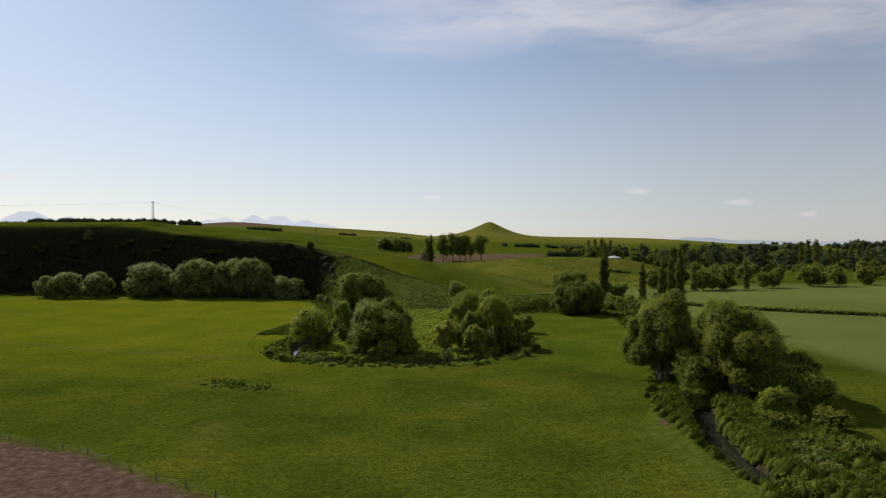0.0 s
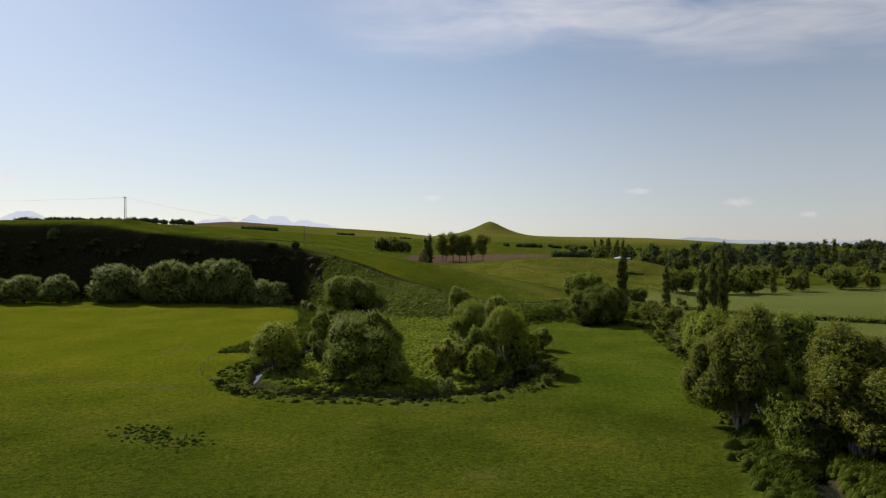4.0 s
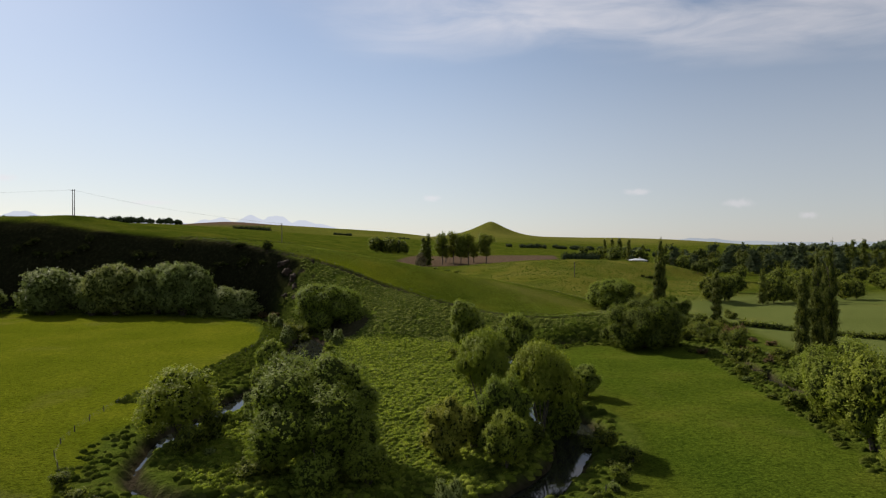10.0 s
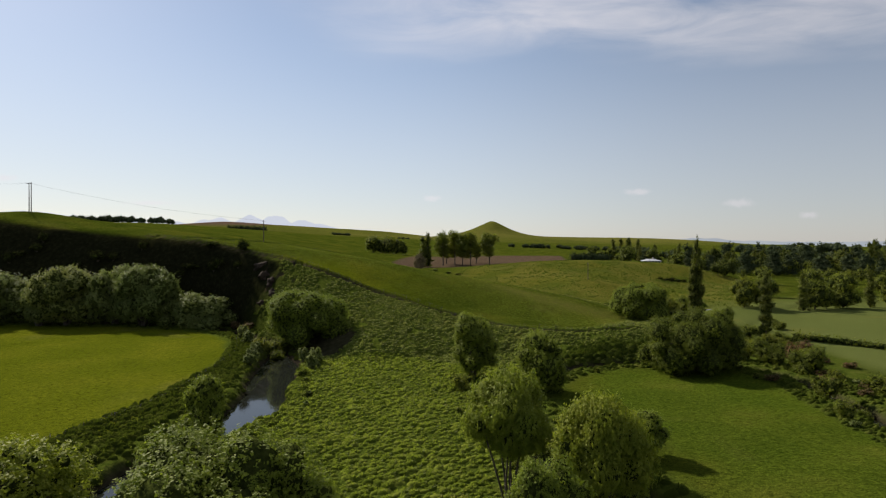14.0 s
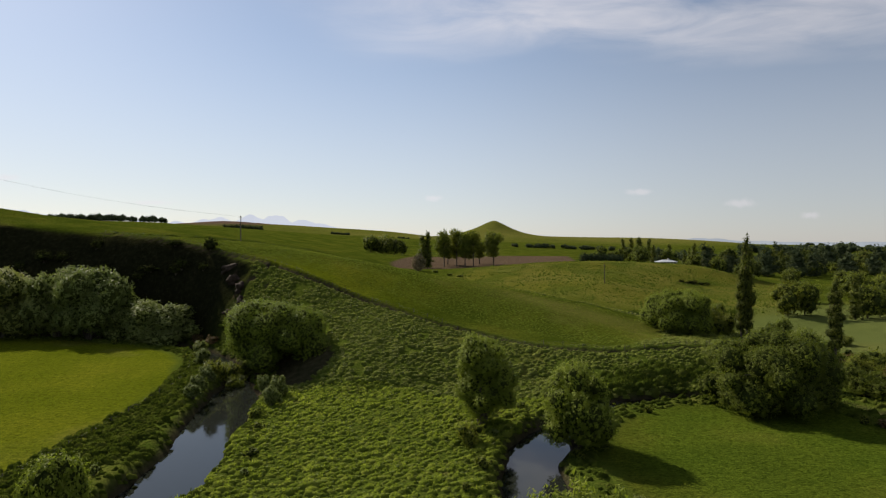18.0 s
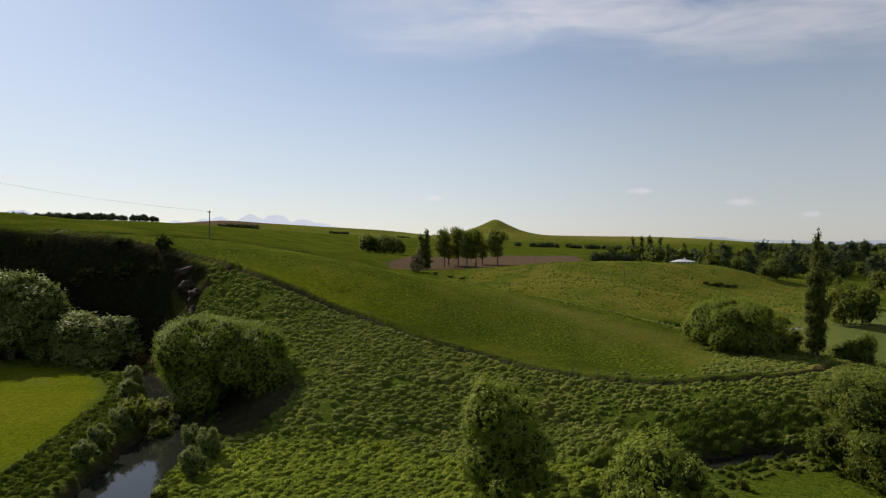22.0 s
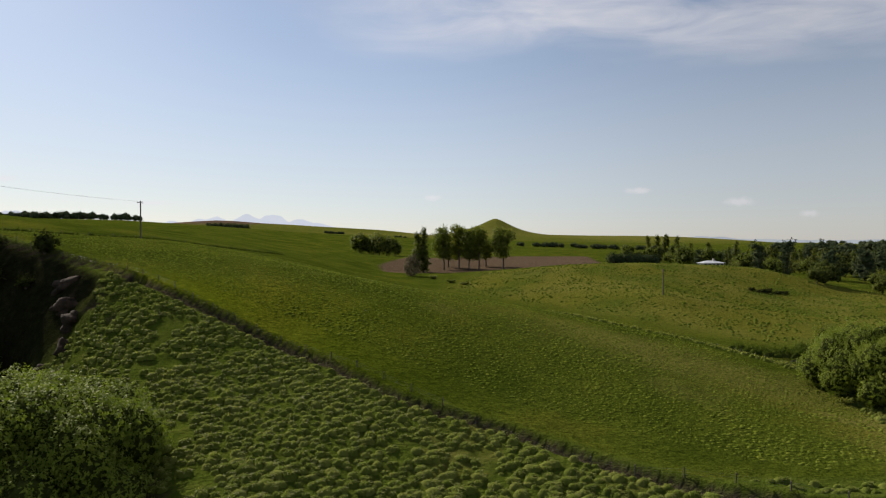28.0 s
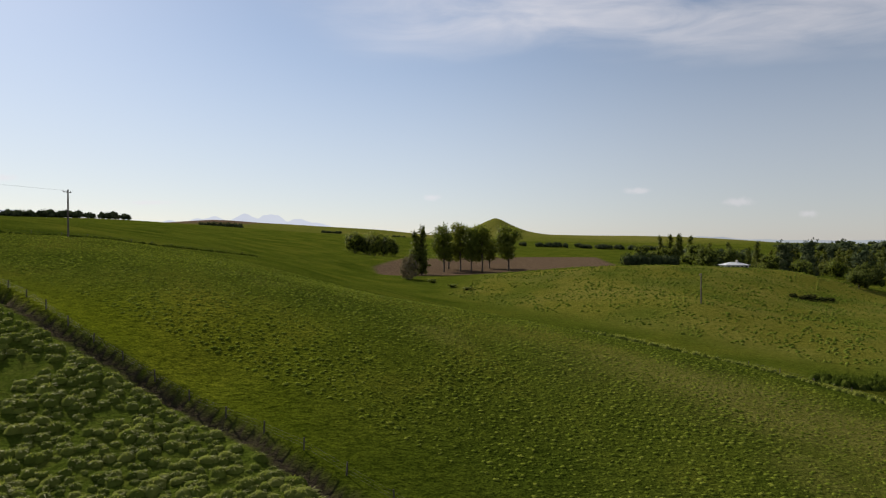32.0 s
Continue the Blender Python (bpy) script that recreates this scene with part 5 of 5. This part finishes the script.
def box(name, lo, hi, mat, parent, bevel=0.02, label=""):
    bm = bmesh.new()
    c = [(a + b) / 2 for a, b in zip(lo, hi)]
    bmesh.ops.create_cube(bm, size=1, matrix=Matrix.Translation(c) @ Matrix.Diagonal((*[b - a for a, b in zip(lo, hi)], 1)))
    if bevel:
        bmesh.ops.bevel(bm, geom=bm.edges[:], offset=bevel, segments=1, affect="EDGES")
    me = bpy.data.meshes.new(name)
    bm.to_mesh(me)
    bm.free()
    me.materials.append(mat)
    return part_of(name, me, parent, label)


def farmhouse(x, y, turn, L, D, wall=2.6, rise=2.2):
    house = empty("farmhouse", Matrix.Translation((x, y, ground_z(x, y) - 0.1)) @ pose(0, 0, 0, 0, 0, turn))
    box("wall", (-L / 2, -D / 2, -0.6), (L / 2, D / 2, wall), M_WALL, house)
    e = 0.6
    v = [(-L / 2 - e, -D / 2 - e, wall), (L / 2 + e, -D / 2 - e, wall), (L / 2 + e, D / 2 + e, wall), (-L / 2 - e, D / 2 + e, wall), (-L / 2 + D / 2, 0, wall + rise), (L / 2 - D / 2, 0, wall + rise)]
    v2 = [(a, b, c - 0.12) for a, b, c in v[:4]]
    bm = bmesh.new()
    q = [bm.verts.new(p) for p in v + v2]
    for f in [(0, 1, 5, 4), (1, 2, 5), (2, 3, 4, 5), (3, 0, 4), (6, 7, 1, 0), (7, 8, 2, 1), (8, 9, 3, 2), (9, 6, 0, 3), (9, 8, 7, 6)]:
        bm.faces.new([q[i] for i in f])
    me = bpy.data.meshes.new("roof"); bm.to_mesh(me); bm.free(); me.materials.append(M_ROOF)
    roof = part_of("roof", me, house, "pale grey hipped iron roof")
    box("chimney", (1.0, -0.5, wall + rise - 0.8), (1.8, 0.3, wall + rise + 0.9), M_WALL, roof)
    for k in range(5):
        wx = -L / 2 + L * (k + 0.5) / 5
        win = box("window", (wx - 0.7, -D / 2 - 0.05, 0.8), (wx + 0.7, -D / 2 + 0.05, 2.1), M_ROOF, house)
        box("pane", (wx - 0.6, -D / 2 - 0.07, 0.9), (wx + 0.6, -D / 2 - 0.052, 2.0), M_PANE, win, 0)
    return tagged(house, "low cream farmhouse with a pale grey hipped roof among trees", "house")


farmhouse(141, 496, 4, 11, 6.5, 2.4, 1.3)


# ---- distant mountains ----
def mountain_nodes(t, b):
    # glowing backdrop; the distance haze is put into its colours
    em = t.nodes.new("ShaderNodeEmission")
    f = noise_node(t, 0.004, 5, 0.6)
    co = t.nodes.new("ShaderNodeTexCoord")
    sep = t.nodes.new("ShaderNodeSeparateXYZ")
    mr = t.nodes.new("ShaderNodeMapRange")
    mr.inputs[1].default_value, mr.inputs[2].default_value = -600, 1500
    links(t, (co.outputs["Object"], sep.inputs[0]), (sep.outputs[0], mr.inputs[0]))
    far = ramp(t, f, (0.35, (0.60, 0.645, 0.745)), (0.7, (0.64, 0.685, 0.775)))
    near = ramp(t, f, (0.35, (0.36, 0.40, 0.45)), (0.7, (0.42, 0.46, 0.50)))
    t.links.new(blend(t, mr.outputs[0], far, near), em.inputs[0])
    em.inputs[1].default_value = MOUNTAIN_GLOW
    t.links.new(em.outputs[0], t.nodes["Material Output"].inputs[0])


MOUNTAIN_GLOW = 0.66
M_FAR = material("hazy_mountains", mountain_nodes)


def mountains():
    xs = np.linspace(-4600, 4600, 700)
    u = xs / 4850 * 1059.5 + 784                      # direction across the view
    def hump(c, w, h):
        return h * np.exp(-np.abs((u - c) / (1.5 * w)) ** 1.35)
    h = np.maximum.reduce([hump(*q) for q in ((40, 70, 66), (120, 70, 50), (318, 50, 47), (358, 40, 46), (398, 45, 48), (448, 42, 57), (490, 46, 53), (545, 60, 46), (250, 60, 42), (-150, 150, 58))])
    h = np.maximum(h, 9 * np.exp(-((u - 1080) / 90) ** 2) + 6 * np.exp(-((u - 1240) / 60) ** 2) + 7 * np.clip((u - 1130) / 90, 0, 1)) + 4
    h = h + 7 * bumps(xs, xs * 0, 170, 2, 4) * np.clip(h / 40, 0.2, 1.2)
    z = 22 + h / 1059.5 * 4700
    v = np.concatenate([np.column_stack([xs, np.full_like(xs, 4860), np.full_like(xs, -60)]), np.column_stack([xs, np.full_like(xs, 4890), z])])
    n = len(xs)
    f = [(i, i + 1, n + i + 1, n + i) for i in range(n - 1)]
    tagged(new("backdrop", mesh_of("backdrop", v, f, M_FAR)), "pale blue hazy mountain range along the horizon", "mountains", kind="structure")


mountains()


# ---- rough grass: tussocks as stuff ----
def tussocks(name, spots, size, high, label, seed, blades=16, sides=7, rise=(1.0, 1.75), reach=0.24):
    """Mop-headed tufts: a shaggy mound with long blades falling over it."""
    rng = np.random.default_rng(seed)
    x, y = spots[:, 0], spots[:, 1]
    ok = (surface(x, y) > WATER + 0.45) & ~((x > 15) & (x < 28.6) & (y < 97))
    x, y = x[ok], y[ok]
    z = surface(x, y)
    n = len(x)
    s = size * rng.uniform(0.6, 1.35, n) * (1 + 0.3 * bumps(x, y, 4.0, 62))
    h = high * s * rng.uniform(0.75, 1.3, n)
    a = np.arange(sides) * 6.2832 / sides + rng.uniform(0, 6.28, (n, 1))
    # rings of the mound: foot, belly, shoulder, then the top
    rings = []
    for rad, up in ((0.56, -0.35), (0.47, 0.40), (0.28, 0.84)):
        rr = rad * s[:, None] * rng.uniform(0.75, 1.25, (n, sides))
        rings.append(np.stack([x[:, None] + np.cos(a) * rr * 1.45, y[:, None] + np.sin(a) * rr, z[:, None] + h[:, None] * up * rng.uniform(0.85, 1.15, (n, sides))], -1))
    top = np.stack([x, y, z + h], -1)[:, None]
    v = np.concatenate(rings + [top], 1)
    m = 3 * sides + 1
    f = []
    for k in range(2):
        for i in range(sides):
            j = (i + 1) % sides
            f += [(k * sides + i, k * sides + j, (k + 1) * sides + j), (k * sides + i, (k + 1) * sides + j, (k + 1) * sides + i)]
    f += [(2 * sides + i, 2 * sides + (i + 1) % sides, m - 1) for i in range(sides)]
    f = (np.array(f)[None] + (np.arange(n) * m)[:, None, None]).reshape(-1, 3)
    v = v.reshape(-1, 3)
    # blades that arch out of the top
    b = rng.uniform(0, 6.2832, (n, blades))
    r0 = rng.uniform(0.05, 0.5, (n, blades)) * s[:, None]
    r1 = r0 + rng.uniform(0.0, reach, (n, blades)) * s[:, None]
    z0 = z[:, None] + h[:, None] * rng.uniform(0.55, 0.95, (n, blades))
    z1 = z[:, None] + h[:, None] * rng.uniform(*rise, (n, blades))
    wx, wy = -np.sin(b) * s[:, None] * 0.045, np.cos(b) * s[:, None] * 0.045
    cx, cy = x[:, None] + np.cos(b) * r0 * 0.9, y[:, None] + np.sin(b) * r0
    tip = np.stack([x[:, None] + (np.cos(b) * r1 * 1.2 + 0.14 * s[:, None]), y[:, None] + np.sin(b) * r1 - 0.12 * s[:, None], z1], -1)
    w = np.stack([np.stack([cx - wx, cy - wy, z0], -1), np.stack([cx + wx, cy + wy, z0], -1), tip], 2).reshape(-1, 3)
    g = np.arange(len(w)).reshape(-1, 3) + len(v)
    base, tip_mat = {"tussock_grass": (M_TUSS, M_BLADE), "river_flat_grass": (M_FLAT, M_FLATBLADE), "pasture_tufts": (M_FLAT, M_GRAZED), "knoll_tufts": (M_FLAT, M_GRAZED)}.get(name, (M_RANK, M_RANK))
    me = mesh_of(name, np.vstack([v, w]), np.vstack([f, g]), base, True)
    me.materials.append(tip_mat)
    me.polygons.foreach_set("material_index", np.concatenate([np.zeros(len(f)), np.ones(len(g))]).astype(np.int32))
    tagged(new(name, me), label, "grass", kind="stuff")


def spots_in(poly, step, seed, edge=0.5, gap=-0.5):
    """Uneven places about a step apart inside a polygon."""
    r = np.random.default_rng(seed)
    xs, ys = [p[0] for p in poly], [p[1] for p in poly]
    x, y = np.meshgrid(np.arange(min(xs), max(xs), step), np.arange(min(ys), max(ys), step * 0.82))
    x = x + (np.arange(x.shape[0])[:, None] % 2) * step * 0.5
    x, y = (x + r.normal(0, step * 0.24, x.shape)).ravel(), (y + r.normal(0, step * 0.22, y.shape)).ravel()
    keep = inside(x, y, poly) > edge
    keep &= bumps(x, y, 3.2, 61, 2) > gap
    return np.stack([x[keep], y[keep]], 1)


SLOPE = spots_in(ROUGH, 0.87, 71, gap=-0.5)
sx, sy = SLOPE[:, 0], SLOPE[:, 1]
gap, side = line_distance(sx, sy, RIM)
SLOPE = SLOPE[(sx > -46 + 3 * bumps(sx, sy, 4, 65)) & (sy < 270) & (gap > 1.5) & (np.hypot((sx + 27) / 9, (sy - 218) / 8.5) > 0.9)]
upper = SLOPE[:, 1] > 205 + 6 * bumps(SLOPE[:, 0], SLOPE[:, 1], 9, 63)
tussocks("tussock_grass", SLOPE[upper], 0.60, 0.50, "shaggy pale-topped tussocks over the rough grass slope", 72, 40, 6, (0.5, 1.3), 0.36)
low = spots_in(ROUGH, 0.86, 74, gap=-0.7)
low = low[(low[:, 1] < 205 + 6 * bumps(low[:, 0], low[:, 1], 9, 63)) & (np.hypot((low[:, 0] + 27) / 9, (low[:, 1] - 218) / 8.5) > 0.9)]
tussocks("river_flat_grass", low, 0.62, 0.38, "low bright tufts close together over the river flat", 73, 18, 5)
KNOLL_TUFTS = spots_in([(0, 390), (50, 332), (84, 292), (130, 330), (190, 440), (110, 455), (20, 455)], 1.7, 75, gap=-0.05)
tussocks("knoll_tufts", KNOLL_TUFTS, 0.50, 0.48, "dark tufts of rough grass on the knoll", 76, 5, 5)


# small tufts that the stock leave in the hill paddock
PADDOCK = spots_in([(-92, 293), (-60, 275), (-30, 258), (-10, 249), (10, 238), (30, 227), (46, 232), (52, 258), (38, 282), (10, 296), (-30, 316), (-62, 326)], 0.72, 77, edge=1.2, gap=-0.6)
tussocks("pasture_tufts", PADDOCK, 0.25, 0.26, "small green tufts over the grazed hill paddock", 78, 9, 4)


def bank_spots(n, seed):
    r = np.random.default_rng(seed)
    p = RIVER[40:]
    i = r.integers(0, len(p) - 1, n)
    t = r.random(n)[:, None]
    c = p[i] * (1 - t) + p[i + 1] * t
    d = p[i + 1] - p[i]
    d = np.stack([-d[:, 1], d[:, 0]], 1) / np.linalg.norm(d, axis=1)[:, None]
    return c + d * (r.choice([-1, 1], n) * r.uniform(1.8, 6.6, n))[:, None]


tussocks("bank_grass", bank_spots(7000, 81), 0.62, 0.5, "long dark grass and weeds along the river banks", 82, 12)
RIGHT_BANK = spots_in([(33, 40), (33, 70), (40, 86), (46, 90), (48, 78), (47, 62), (50, 44), (56, 30)], 1.0, 84, gap=-0.6)
tussocks("bank_grass", RIGHT_BANK, 1.05, 0.62, "mass of rank weeds and long grass beside the stream", 85, 18)
LEFT_BANK = spots_in([(-47, 150), (-36, 150), (-33, 180), (-36, 205), (-45, 232), (-50, 232), (-43, 205), (-43, 180)], 0.85, 86, gap=-0.6)
tussocks("bank_grass", LEFT_BANK, 0.72, 0.55, "lumpy dark bank grass beside the field", 87, 16)


def strip_spots(points, n, wide, seed):
    r = np.random.default_rng(seed)
    p = curve_points(points, 0.5)
    q = p[r.integers(0, len(p), n)]
    return q + r.normal(0, wide, q.shape)


for off in (5.5, 7.5):
    tussocks("bank_grass", strip_spots([(58 - 0.34 * off, 287 + off), (76 - 0.34 * off, 293.5 + off), (96 - 0.34 * off, 300.5 + off)], 260, 0.8, 110 + int(off)), 0.9, 0.9, "dark rank weeds round the gully pool", 112, 10, 5)
tussocks("bank_grass", strip_spots([(-95, 284), (-80, 292), (-68, 308), (-60, 330), (-47, 356)], 420, 0.35, 91), 0.5, 0.5, "long dark grass under the hill fence", 92, 10, 5)
low_reach = [tuple(p) for p in RIVER if p[0] > 28 and 25 < p[1] < 112]
for off in (-3.4, 3.4):
    tussocks("bank_grass", strip_spots([(x + off, y) for x, y in low_reach], 1100, 1.5, 93 + int(off)), 0.9, 0.75, "rank weeds hanging over the narrow stream", 94, 14)
tussocks("bank_grass", strip_spots([(17, 203), (24, 209), (34, 212.5), (46, 213), (58, 212)], 620, 1.5, 95), 0.95, 0.75, "band of dark rank tussocks at the foot of the slope", 96, 10, 6)
rushes = strip_spots([(-38, 97.5), (-34, 96.5), (-31, 94), (-28, 93.5)], 170, 1.5, 97)
tussocks("bank_grass", rushes, 0.30, 0.45, "dark rushes round a wet patch in the field", 98, 12, 5)
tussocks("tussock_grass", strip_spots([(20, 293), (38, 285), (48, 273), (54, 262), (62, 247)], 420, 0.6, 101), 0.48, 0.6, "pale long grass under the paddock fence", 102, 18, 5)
